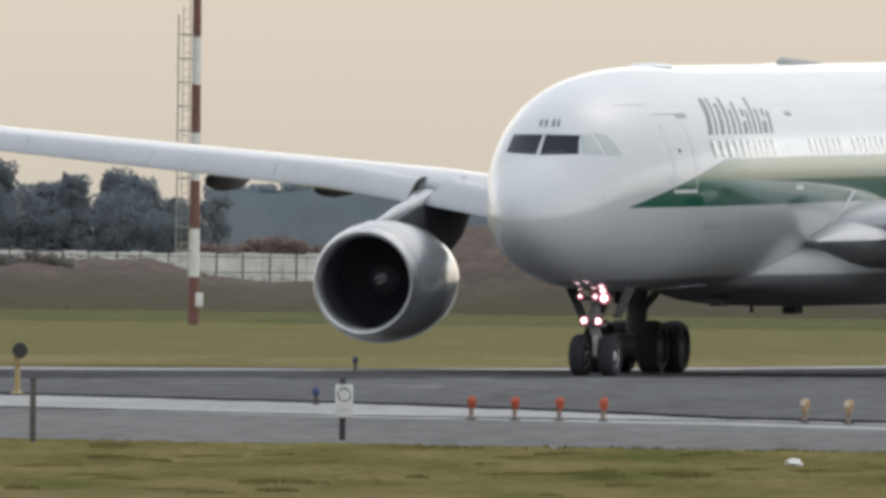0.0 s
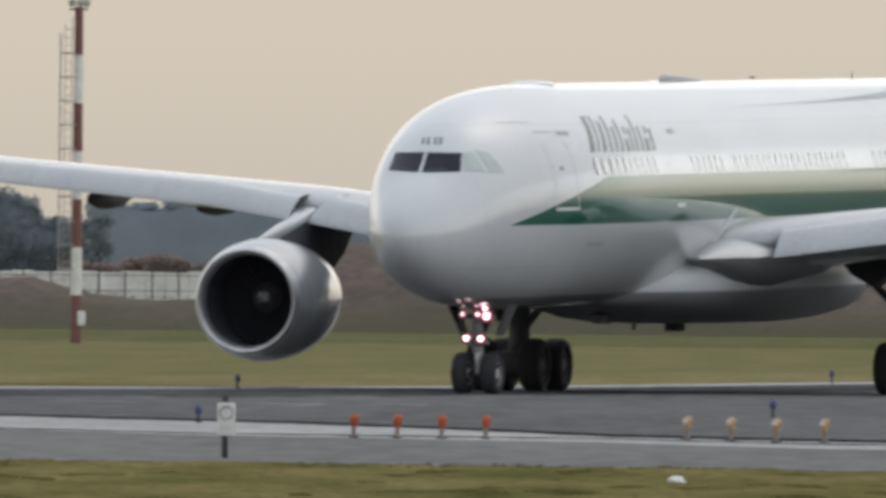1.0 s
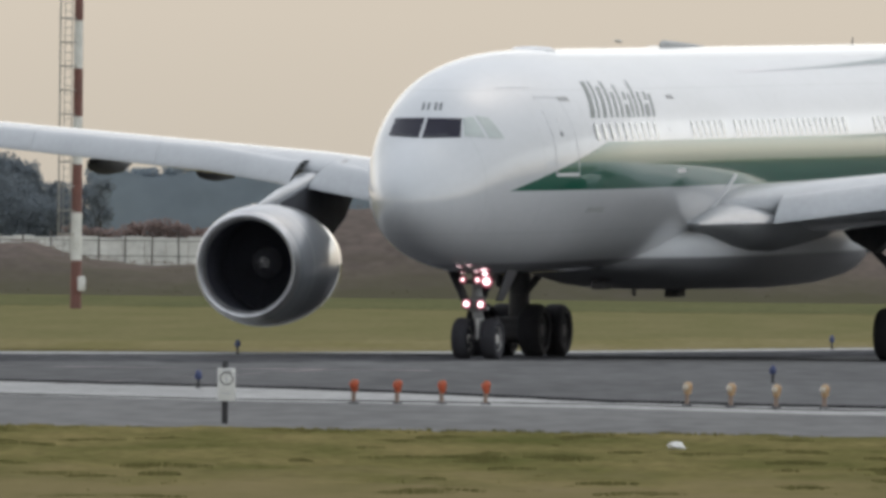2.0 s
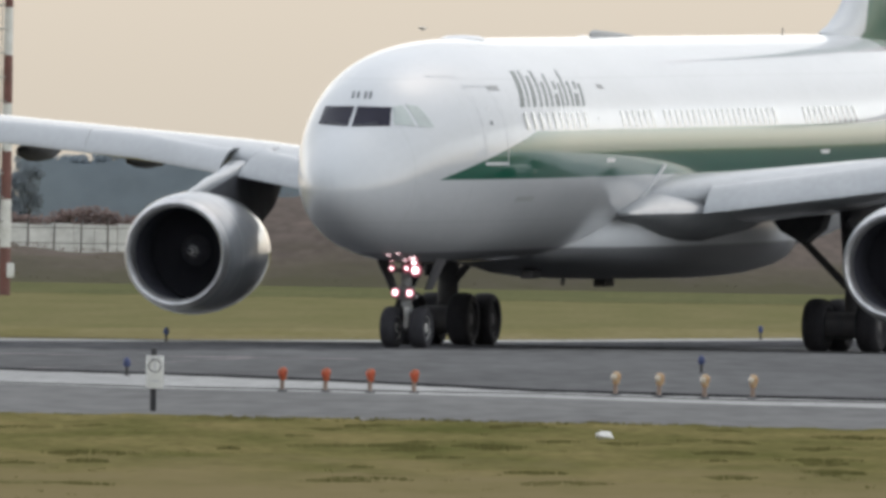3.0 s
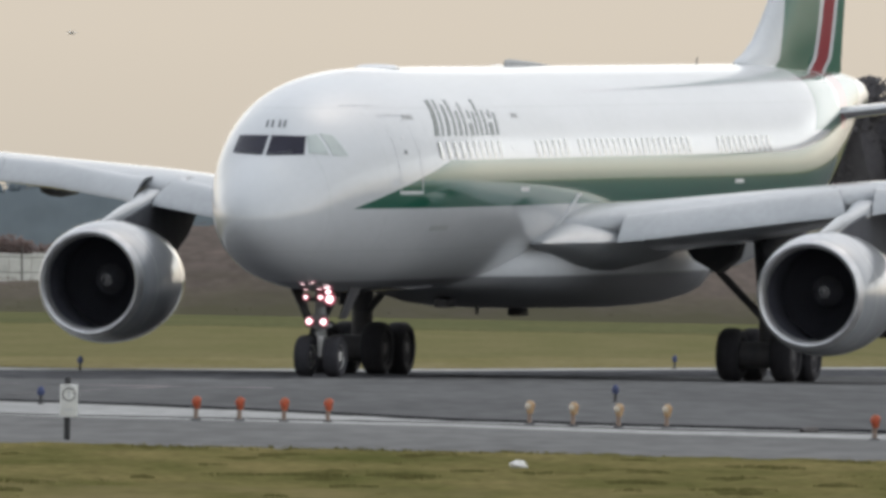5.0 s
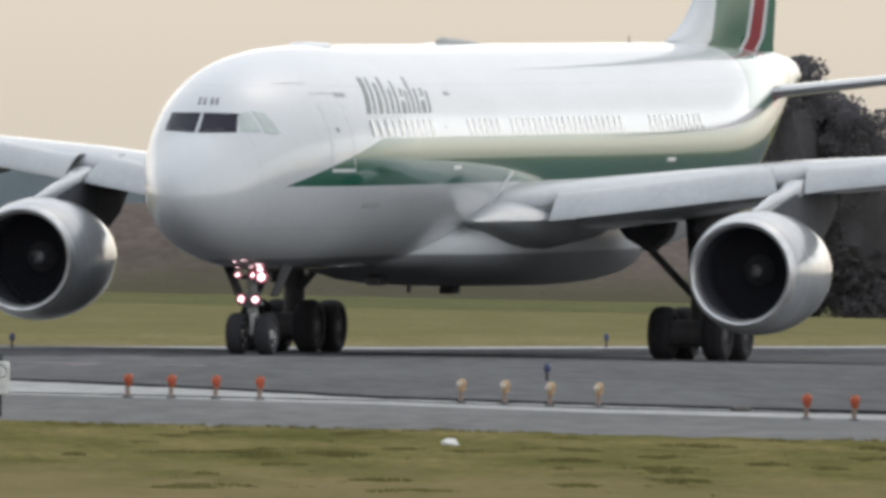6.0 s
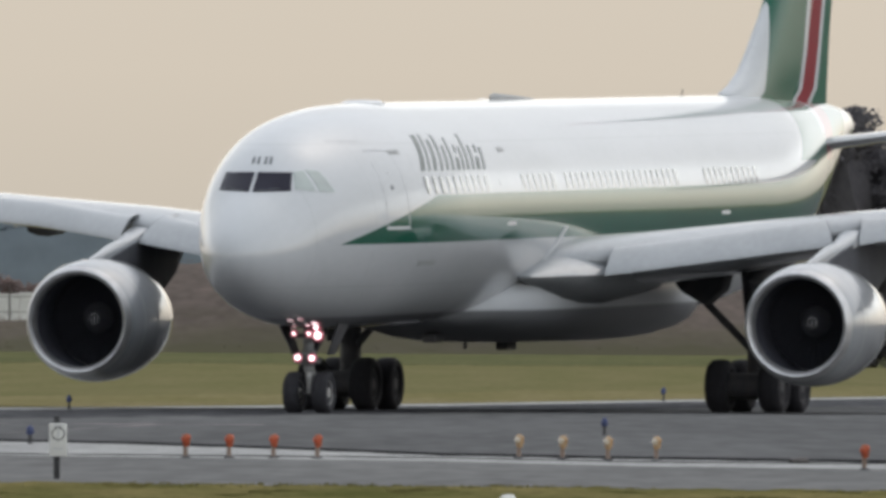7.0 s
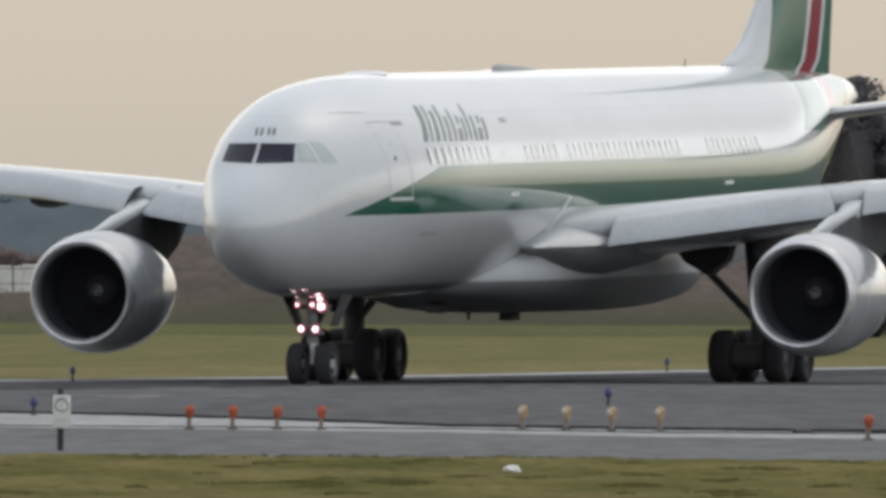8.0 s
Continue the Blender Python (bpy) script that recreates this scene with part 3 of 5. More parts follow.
def wing_at(y):
    """Leading edge x, chord, height and thickness ratio at |y|, in the airframe."""
    le = 18.9 + 0.62 * (y - 2.8)
    te = 29.3 + 0.03 * y if y < 9.6 else 29.6 + (y - 9.6) * (38.6 - 29.6) / (29.4 - 9.6)
    thick = float(np.interp(y, (2, 4, 6, 10, 30), (0.125, 0.135, 0.150, 0.140, 0.115)))
    twist = float(np.interp(y, (2, 10, 30), (4.0, 2.2, -0.5)))
    crest = float(np.interp(y, (1.5, 3.5, 7.8, 9.5, 22, 29.3), (-0.80, -0.70, -0.22, -0.05, 0.69, 1.15)))
    z = crest - 0.077 * (te - le) * thick / 0.12
    return le, te - le, z, thick, twist


def wing_ring(y, side, cut=(0.0, 1.0), grow=0.0, shift=0.0):
    le, chord, z, thick, twist = wing_at(y)
    tw = radians(twist)
    ring = []
    for fx, fz in FOIL:
        fx = min(max(fx, cut[0]), cut[1])
        px, pz = (fx - 0.4) * chord, fz * chord * thick / 0.12 + (grow if fz > 0 else -grow)
        ring.append((le + 0.4 * chord + px * math.cos(tw) + pz * math.sin(tw), side * y, z + shift - px * math.sin(tw) + pz * math.cos(tw)))
    return ring


def build_wing(side):
    name = "starboard" if side > 0 else "port"
    ys = [1.5, 2.8, 4, 5, 6, 7, 8, 8.6, 9.2, 9.8, 10.5, 11.5, 13, 15, 17, 19, 21, 23, 25, 27, 28.6, 29.3]
    wing = part("wing", loft([wing_ring(y, side) for y in ys]), GREY_PAINT, airliner, f"pale grey swept wing, {name} side", AIR)
    # slats, run out: curved shells ahead of and below the leading edge, parted at the engine mount
    shell = ((1.25, 0.07), (1.0, 0.085), (0.75, 0.075), (0.52, 0.03), (0.32, -0.06), (0.12, -0.19), (-0.08, -0.35), (-0.26, -0.51), (-0.40, -0.66), (-0.49, -0.78),
             (-0.51, -0.86), (-0.46, -0.87), (-0.34, -0.72), (-0.14, -0.50), (0.14, -0.26), (0.50, -0.06), (0.95, 0.02))
    for a, b in ((4.05, 9.10), (9.50, 14.2), (14.212, 18.4), (18.412, 22.6), (22.612, 27.2)):
        rings = []
        for k in range(9):
            y = a + (b - a) * k / 8
            le, chord, z, thick, twist = wing_at(y)
            size = float(np.interp(y, (4, 9.3, 9.7, 14, 21, 28), (0.76, 0.78, 0.66, 0.65, 0.56, 0.48)))
            drop = float(np.interp(y, (4.0, 9.1, 9.7, 12.5), (0.34, 0.13, 0.22, 0.04)))
            crest = max(p[2] for p in wing_ring(y, side))
            ring = []
            for px, pz in shell:
                rear = min(max((px + 0.51) / 1.76, 0.0), 1.0)
                skew = -0.70 * rear if a < 5 and k == 8 else 0.22 * (1 - rear) if 9 < a < 10 and k == 0 else 0.0
                ring.append((le - 0.42 + px * size, side * (y + skew), crest - 0.065 - drop + pz * size))
            rings.append(ring)
        slat = part("slat", loft(rings), GREY_PAINT, wing, "extended grey leading-edge slat")
        for ring, dy in (((rings[0], -0.012), (rings[-1], 0.012)) if a < 5 else ((rings[0], -0.012),) if a < 12 else ()):
            mid = sum((Vector(p) for p in ring), Vector()) / len(ring)
            caps = [[tuple(mid + (Vector(p) - mid) * 0.99 + Vector((0, side * dy * f, 0))) for p in ring] for f in (0.2, 1.0)]
            part("slat_end", loft(caps), DARK_GAP, slat, "dark end of the slat")
    # flap track fairings
    for y, ln, r in ((5.9, 5.2, 0.34), (14.2, 4.0, 0.19), (17.7, 3.8, 0.21)):
        le, chord, z, thick, twist = wing_at(y)
        prof = [(0, 0.02), (0.25, 0.5), (0.9, 0.85), (ln * 0.45, 1.0), (ln * 0.75, 0.8), (ln, 0.05)]
        x0 = le + chord - ln * 0.72
        zz = z - 0.48 - (0.6 * chord) * math.sin(radians(twist)) * 0.5
        zz += 0.15 if r < 0.2 else 0.0
        bm = lathe([(x, q * r) for x, q in prof], 16, (x0, side * y, zz))
        for v in bm.verts:
            v.co.z = zz + (v.co.z - zz) * 1.35
        part("flap_track_fairing", bm, PYLON, wing, "")
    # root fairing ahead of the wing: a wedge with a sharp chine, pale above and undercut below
    rings, under = [], []
    for x, chine, top, foot in ((17.1, (2.62, -1.68), (2.58, -1.64), (2.58, -1.72)), (17.7, (2.98, -1.67), (2.55, -1.48), (2.55, -1.86)), (18.4, (3.42, -1.66), (2.62, -1.28), (2.65, -2.05)),
                                (19.2, (3.95, -1.64), (2.75, -1.13), (2.8, -2.24)), (20.3, (4.36, -1.62), (2.9, -1.02), (3.0, -2.36)), (22.0, (4.45, -1.64), (3.0, -1.0), (3.1, -2.40)),
                                (25.0, (4.2, -1.66), (2.9, -1.05), (3.0, -2.25)), (27.5, (3.2, -1.60), (2.6, -1.3), (2.6, -1.9))):
        ring = []
        for k in range(8):
            u = k / 8
            bend = 2 * u * (1 - u)
            ring.append((x, side * ((1 - u) ** 2 * top[0] + bend * (0.35 * top[0] + 0.65 * chine[0]) + u * u * chine[0]), (1 - u) ** 2 * top[1] + bend * (0.75 * top[1] + 0.25 * chine[1]) + u * u * chine[1]))
        ring.append((x, side * chine[0], chine[1]))
        ring.append((x, side * 2.3, chine[1]))
        ring.append((x, side * 2.3, top[1]))
        rings.append(ring)
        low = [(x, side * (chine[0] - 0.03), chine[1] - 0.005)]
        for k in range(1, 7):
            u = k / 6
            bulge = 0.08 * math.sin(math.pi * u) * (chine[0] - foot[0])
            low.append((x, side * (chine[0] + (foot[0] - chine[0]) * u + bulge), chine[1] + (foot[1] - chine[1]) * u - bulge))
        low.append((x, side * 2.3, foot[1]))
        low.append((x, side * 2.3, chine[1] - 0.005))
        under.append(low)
    fairing = part("root_fairing", loft(rings), GREY_PAINT, wing, "pointed pale grey fairing at the wing root")
    # Lower faces coloured dark to stand in for the shade below the chine.
    part("fairing_underside", loft(under), FAIRING_SHADE, fairing, "underside of the root fairing, shade put into its dark grey")
    # winglet
    le, chord, z, _, _ = wing_at(29.3)
    rings = []
    for k in range(5):
        f = k / 4
        c = chord * (0.95 - 0.5 * f)
        rings.append([(le + 0.1 + 1.5 * f + fx * c, side * (29.3 + 0.15 + 0.55 * f) + side * fz * 0.4 * c, z + 0.05 + 2.1 * f) for fx, fz in FOIL])
    part("winglet", loft(rings), WHITE_PAINT, wing, "white winglet")
    return wing


# engines ----------------------------------------------------------
ENGINE_Y, LIP_X, ENGINE_Z = 9.37, 17.55, -2.85
FANS = []


def build_engine(side):
    cx, cy, cz = LIP_X, side * ENGINE_Y, ENGINE_Z
    outer = [(0.20, 1.378), (0.3, 1.415), (0.5, 1.465), (0.9, 1.525), (1.5, 1.56), (2.2, 1.55), (2.9, 1.49), (3.6, 1.38), (4.1, 1.27), (4.4, 1.19)]
    nacelle = part("nacelle", lathe(outer + [(4.4, 1.12), (3.2, 1.2), (0.6, 1.30)], 72, (cx, cy, cz), ends=False), COWL_PAINT, airliner, "grey engine cowl with bare metal lip", AIR)
    lip = [(0.34, 1.150), (0.2, 1.155), (0.09, 1.19), (0.025, 1.235), (0.0, 1.275), (0.02, 1.30), (0.07, 1.325), (0.15, 1.36), (0.22, 1.39)]
    part("inlet_lip", lathe(lip, 72, (cx, cy, cz), ends=False), LIP_METAL, nacelle, "bare aluminium inlet lip")
    part("inlet_duct", lathe([(0.33, 1.152), (0.7, 1.17), (1.5, 1.225), (2.6, 1.245)], 64, (cx, cy, cz), ends=False), DUCT, nacelle, "dark acoustic lining of the inlet")
    part("fan_case", lathe([(2.6, 1.25), (2.601, 0.05)], 48, (cx, cy, cz), ends=False), DUCT, nacelle)
    for k in (0.95, 2.9):
        bm = lathe([(k, np.interp(k, [p[0] for p in outer], [p[1] for p in outer]) + 0.004), (k + 0.03, np.interp(k + 0.03, [p[0] for p in outer], [p[1] for p in outer]) + 0.004)], 72, (cx, cy, cz), ends=False)
        part("cowl_seam", bm, LINE, nacelle)
    part("core_cowl", lathe([(4.2, 0.92), (4.8, 0.86), (5.6, 0.66), (5.65, 0.5), (6.4, 0.12), (6.6, 0.02)], 36, (cx, cy, cz)), LIP_METAL, nacelle, "metal core cowl and exhaust cone")
    # fan
    hub = Vector((cx + 1.85, cy, cz + 0.06))
    fan = part("fan", lathe([(0.0, 0.40), (0.35, 0.42)], 36), BLADE, airliner, "dark fan with many blades", AIR @ Matrix.Translation(hub))
    rows = []
    for f in range(5):
        r = 0.38 + (1.225 - 0.38) * f / 4
        sw = radians(28 + 32 * f / 4)
        w = 0.14 + 0.03 * f
        row = []
        for sgn, th in ((-1, 0.008), (1, 0.008), (1, -0.008), (-1, -0.008)):
            ax, tg = sgn * w * math.cos(sw), sgn * w * math.sin(sw) * 0.55
            ta = (tg + th) / r
            row.append((0.18 + ax, r * math.cos(ta), r * math.sin(ta)))
        rows.append(row)
    blade = part("fan_blade", loft(rows), BLADE, fan)
    for k in range(1, 34):
        twin = new("fan_blade", blade.data)
        twin.parent = fan
        twin.matrix_basis = Matrix.Rotation(2 * math.pi * k / 34, 4, "X")
    part("spinner", lathe([(-0.52, 0.004), (-0.49, 0.05), (-0.36, 0.17), (-0.15, 0.32), (0.02, 0.40)], 36), SPINNER, fan, "dark conical spinner")
    bm = bmesh.new()
    rows = []
    for k in range(25):
        f = k / 24
        t = f * 1.55 * 2 * math.pi
        r = 0.05 + 0.11 * f
        w = 0.024 * (1 - 0.5 * f)
        row = []
        for rr in (r - w / 2, r + w / 2):
            xx = float(np.interp(rr, (0.004, 0.05, 0.17, 0.32), (-0.52, -0.49, -0.36, -0.15))) - 0.012
            row.append((xx, rr * math.cos(t), rr * math.sin(t)))
        rows.append(row)
    loft(rows, False, False, bm)
    part("spiral_mark", bm, WHITE_MARK, fan, "white spiral painted on the spinner")
    FANS.append((fan, hub))
    # pylon
    rings = []
    for x, w, zt, zb in ((2.4, 0.16, 1.55, 1.30), (3.2, 0.24, 1.72, 1.1), (4.4, 0.26, 1.95, 0.95), (5.4, 0.26, 2.1, 0.75), (6.6, 0.26, 2.1, 0.70), (7.8, 0.22, 2.0, 1.1), (9.0, 0.06, 1.9, 1.6)):
        rings.append([(cx + x, cy + w * sx, cz + (zb if sz < 0 else zt)) for sx, sz in ((-1, -1), (1, -1), (1, 1), (-1, 1))])
    pylon = part("pylon", loft(rings), PYLON, airliner, "engine pylon under the wing, shade put into its dark grey", AIR, smooth=False)
    rings = []
    for x, w, zt, zb in ((1.0, 0.05, 1.54, 1.4), (1.8, 0.12, 1.67, 1.45), (2.8, 0.17, 1.87, 1.55), (3.8, 0.20, 2.00, 1.72), (4.5, 0.26, 2.14, 1.85), (5.0, 0.32, 2.26, 1.95), (5.7, 0.36, 2.34, 2.02), (6.6, 0.30, 2.34, 2.1)):
        rings.append([(cx + x, cy + w * sx, cz + zb + (zt - zb) * sz) for sx, sz in ((-1, 0), (1, 0), (1, 0.45), (0.86, 0.8), (0.5, 1), (-0.5, 1), (-0.86, 0.8), (-1, 0.45))])
    part("pylon_fairing", loft(rings), GREY_PAINT, pylon, "pale rounded fairing running from the cowl into the leading edge")


# landing gear -----------------------------------------------------
def wheel(parent, centre, radius, width, name="wheel", dark=False):
    w2 = width / 2
    prof = [(-w2 * 0.72, radius * 0.55), (-w2, radius * 0.68), (-w2, radius * 0.86), (-w2 * 0.72, radius * 0.97), (-w2 * 0.3, radius), (w2 * 0.3, radius), (w2 * 0.72, radius * 0.97), (w2, radius * 0.86), (w2, radius * 0.68), (w2 * 0.72, radius * 0.55)]
    w = part(name, lathe(prof, 40, centre, "y"), RUBBER, parent, "black rubber tyre on a painted rim")
    rim = [(-w2 * 0.8, 0.02), (-w2 * 0.8, radius * 0.2), (-w2 * 0.55, radius * 0.3), (-w2 * 0.5, radius * 0.48), (-w2 * 0.82, radius * 0.56), (w2 * 0.82, radius * 0.56), (w2 * 0.5, radius * 0.48), (w2 * 0.55, radius * 0.3), (w2 * 0.8, radius * 0.2), (w2 * 0.8, 0.02)]
    part("rim", lathe(rim, 28, centre, "y"), DARK_STEEL if dark else RIM, w, "pale painted wheel rim")
    return w


def lamp(parent, p, r, power=True):
    bm = lathe([(-0.02, 0.01), (-0.015, r * 0.6), (0.0, r * 1.06), (0.10, r * 0.8), (0.14, r * 0.3)], 20, p)
    ob = part("lamp_housing", bm, DARK_STEEL, parent)
    part("lamp_lens", lathe([(-0.045, 0.004), (-0.04, r * 0.5), (-0.022, r * 0.92), (-0.012, r * 0.95)], 20, p), LAMP_PINK, ob, "landing light lens ring, pink flare put into its glow")
    q = r * (0.52 if power else 0.36)
    part("lamp_bulb", lathe([(-0.085, 0.004), (-0.075, q * 0.6), (-0.05, q), (-0.03, q * 0.9)], 16, p), LAMP_WHITE, ob, "glaring lamp core")


def build_nose_gear():
    g = NOSE_GEAR
    strut = part("nose_gear_strut", rod((g - 0.12, 0, 2.3), (g, 0, 1.02), 0.13), STEEL, airliner, "grey nose gear strut")
    part("piston", rod((g, 0, 1.05), (g, 0, 0.5), 0.085), LIP_METAL, strut)
    part("axle", rod((g, -0.45, 0.5), (g, 0.45, 0.5), 0.07), DARK_STEEL, strut)
    bm = rod((g + 0.12, 0.0, 1.25), (g + 0.42, 0, 0.92), 0.05)
    rod((g + 0.42, 0, 0.92), (g + 0.1, 0, 0.62), 0.05, bm=bm)
    part("torque_link", bm, STEEL, strut)
    bm = rod((g + 0.05, 0.0, 1.25), (g + 1.35, 0.12, 2.25), 0.055)
    rod((g + 0.05, 0.0, 1.25), (g + 1.35, -0.12, 2.25), 0.055, bm=bm)
    part("drag_brace", bm, DARK_STEEL, strut)
    part("lamp_bar", block((g - 0.16, 0, 1.26), (0.12, 0.62, 0.08), bevel=0.01), STEEL, strut)
    part("steering_collar", lathe([(1.18, 0.17), (1.22, 0.2), (1.5, 0.2), (1.54, 0.16)], 20, (g - 0.06, 0, 0), "z"), STEEL, strut)
    for s in (-1, 1):
        wheel(airliner, (g, s * 0.37, 0.505), 0.52, 0.37)
        bm = block((g + 0.35, s * 0.62, 1.86), (1.0, 0.035, 0.86), bevel=0.012)
        for v in bm.verts:
            v.co.y += s * (v.co.z - 1.86) * 0.42
            if v.co.z < 1.6:
                v.co.x = g + 0.35 + (v.co.x - g - 0.35) * 0.6
        part("gear_door", bm, DARK_STEEL, airliner, "open dark nose gear door")
    part("lamp_mount", block((g - 0.14, -0.02, 1.90), (0.14, 0.80, 0.10), bevel=0.01), DARK_STEEL, strut)
    for y, z, q, lit in ((0.20, 1.36, 0.125, True), (-0.165, 1.35, 0.125, True), (0.30, 1.95, 0.095, False), (-0.27, 2.11, 0.12, True), (-0.31, 1.91, 0.165, True), (-0.08, 1.95, 0.11, False), (0.17, 2.36, 0.055, True), (-0.09, 2.36, 0.055, True)):
        lamp(strut, (g - 0.30, y, z), q, lit)


def build_main_gear(s):
    x, y = MAIN_GEAR, s * TRACK
    strut = part("main_gear_strut", rod((x - 0.2, y - s * 0.12, 4.3), (x, y, 1.6), 0.34, 0.27, 16), DARK_STEEL, airliner, "grey main landing gear leg")
    part("piston", rod((x, y, 1.75), (x, y, 0.8), 0.27, n=16), DARK_STEEL, strut)
    part("bogie_beam", block((x, y, 0.72), (2.3, 0.3, 0.32), bevel=0.06), DARK_STEEL, strut)
    part("side_brace", rod((x - 0.1, y - s * 0.2, 1.65), (x - 0.5, y - s * 1.45, 3.0), 0.10), DARK_STEEL, strut, "dark diagonal side brace")
    brace = [[(xx, y - s * dy, z) for dy, z in ((1.15, 2.72), (1.75, 3.05), (2.15, 3.55), (0.5, 3.75), (0.7, 3.1))] for xx in (x - 1.0, x - 0.25)]
    part("brace_bracket", loft(brace), DARK_STEEL, strut, "dark bracket of the side brace")
    part("gear_door", block((x - 0.3, y + s * 0.30, 2.9), (1.5, 0.07, 2.3), bevel=0.02), DARK_STEEL, strut, "open leg door")
    for dx in (-0.99, 0.99):
        part("axle", rod((x + dx, y - 0.72, 0.68), (x + dx, y + 0.72, 0.68), 0.09), DARK_STEEL, strut)
        # Oversized brake cylinders added to darken the gap between the wheels.
        part("brake_gap_fill", lathe([(-0.46, 0.2), (-0.44, 0.34), (0.44, 0.34), (0.46, 0.2)], 20, (x + dx, y, 0.66), "y"), DARK_STEEL, strut, "dark brake packs, oversized to darken the gap between the wheels")
        for dy in (-0.7, 0.7):
            wheel(airliner, (x + dx, y + dy, 0.66), 0.68, 0.55, dark=True)


# tail -------------------------------------------------------------
def build_tail():
    rings, flap = [], []
    for z, le, te in ((1.6, 43.9, 54.9), (2.75, 44.4, 54.9), (2.95, 45.3, 54.95), (3.3, 46.25, 55.0), (3.85, 47.15, 55.1), (4.75, 48.35, 55.3), (7.0, 50.9, 56.1), (9.6, 53.8, 57.1), (11.2, 55.6, 57.8)):
        c = te - le
        thin = min(c, 8.0) * 0.8
        rings.append([(le + fx * c, fz * thin, z) for fx, fz in foil_slice(0.0, 0.58)])
        flap.append([(le + fx * c, fz * thin, z) for fx, fz in foil_slice(0.583, 1.0)])
    fin = part("fin", loft(rings), FIN_PAINT, airliner, "swept white tail fin with green and red bands", AIR)
    part("rudder", loft(flap), RUDDER_PAINT, airliner, "rudder with red, white and dark green bands", AIR)
    for s in (-1, 1):
        rings = []
        for y, le, te, z in ((0.5, 47.2, 54.6, 1.25), (1.6, 47.9, 54.8, 1.38), (5.0, 50.6, 55.6, 1.85), (9.7, 54.6, 57.0, 2.45)):
            c = te - le
            rings.append([(le + fx * c, s * y, z + fz * c * 0.42) for fx, fz in FOIL])
        part("tailplane", loft(rings), GREY_PAINT, airliner, "grey tailplane", AIR)
    part("tail_cone_outlet", lathe([(56.5, 0.20), (56.72, 0.24), (56.8, 0.2), (56.75, 0.05)], 20, (0, 0, 1.72)), DARK_STEEL, airliner, "dark exhaust outlet of the tail cone", AIR)


def build_belly():
    rings = []
    for x, w, zt, zb in ((15.0, 0.6, -2.45, -2.80), (15.6, 1.3, -2.2, -2.90), (16.6, 2.05, -1.8, -2.98), (18.0, 2.65, -1.35, -3.17), (20.0, 3.0, -0.85, -3.36), (24, 3.1, -0.7, -3.43), (28, 3.1, -0.7, -3.47), (30.6, 3.05, -0.8, -3.45), (32.0, 2.85, -1.0, -3.38), (32.8, 2.4, -1.4, -3.24), (33.3, 1.5, -2.0, -3.0), (33.5, 0.5, -2.5, -2.85)):
        ring = []
        for k in range(24):
            t = 2 * math.pi * k / 24
            c, s_ = math.cos(t), math.sin(t)
            e = 0.72
            ring.append((x, w * math.copysign(abs(c) ** e, c), (zt + zb) / 2 + (zt - zb) / 2 * math.copysign(abs(s_) ** e, s_)))
        rings.append(ring)
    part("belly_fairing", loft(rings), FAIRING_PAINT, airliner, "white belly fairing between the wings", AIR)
    for x, h in ((17.4, 0.22), (24.0, 0.20)):
        part("belly_antenna", block((x, 0, -3.10 - (0.32 if x > 20 else 0.0) - h / 2), (0.8, 0.34, h), bevel=0.04), DARK_STEEL, airliner, "dark belly antenna block", AIR)
    part("drain_mast", block((19.6, -0.2, -3.42), (0.2, 0.05, 0.2), bevel=0.01), DARK_STEEL, airliner, "", AIR)
    # roof: flat dome, fairing and whip antenna
    part("roof_dome", lathe([(2.50, 0.58), (2.70, 0.56), (2.76, 0.42), (2.78, 0.02)], 28, (11.2, 0, 0.0), "z"), WHITE_PAINT, airliner, "low white antenna dome", AIR)
    rings = [[(x, w * a, 2.67 + h * b) for a, b in ((-1, 0), (-0.9, 0.7), (0, 1), (0.9, 0.7), (1, 0))] for x, w, h in ((22.5, 0.02, 0.17), (22.9, 0.10, 0.21), (23.6, 0.14, 0.18), (25.2, 0.12, 0.12), (26.9, 0.04, 0.03))]
    part("roof_fairing", loft(rings), PLACARD, airliner, "grey antenna fairing on the roof", AIR)
    part("whip_antenna", rod((40.5, 0, 2.68), (40.6, 0, 2.88), 0.02, 0.012), DARK_STEEL, airliner, "", AIR)


for s_ in (-1, 1):
    build_wing(s_)
    build_engine(s_)
    build_main_gear(s_)
build_nose_gear()
build_tail()
build_belly()


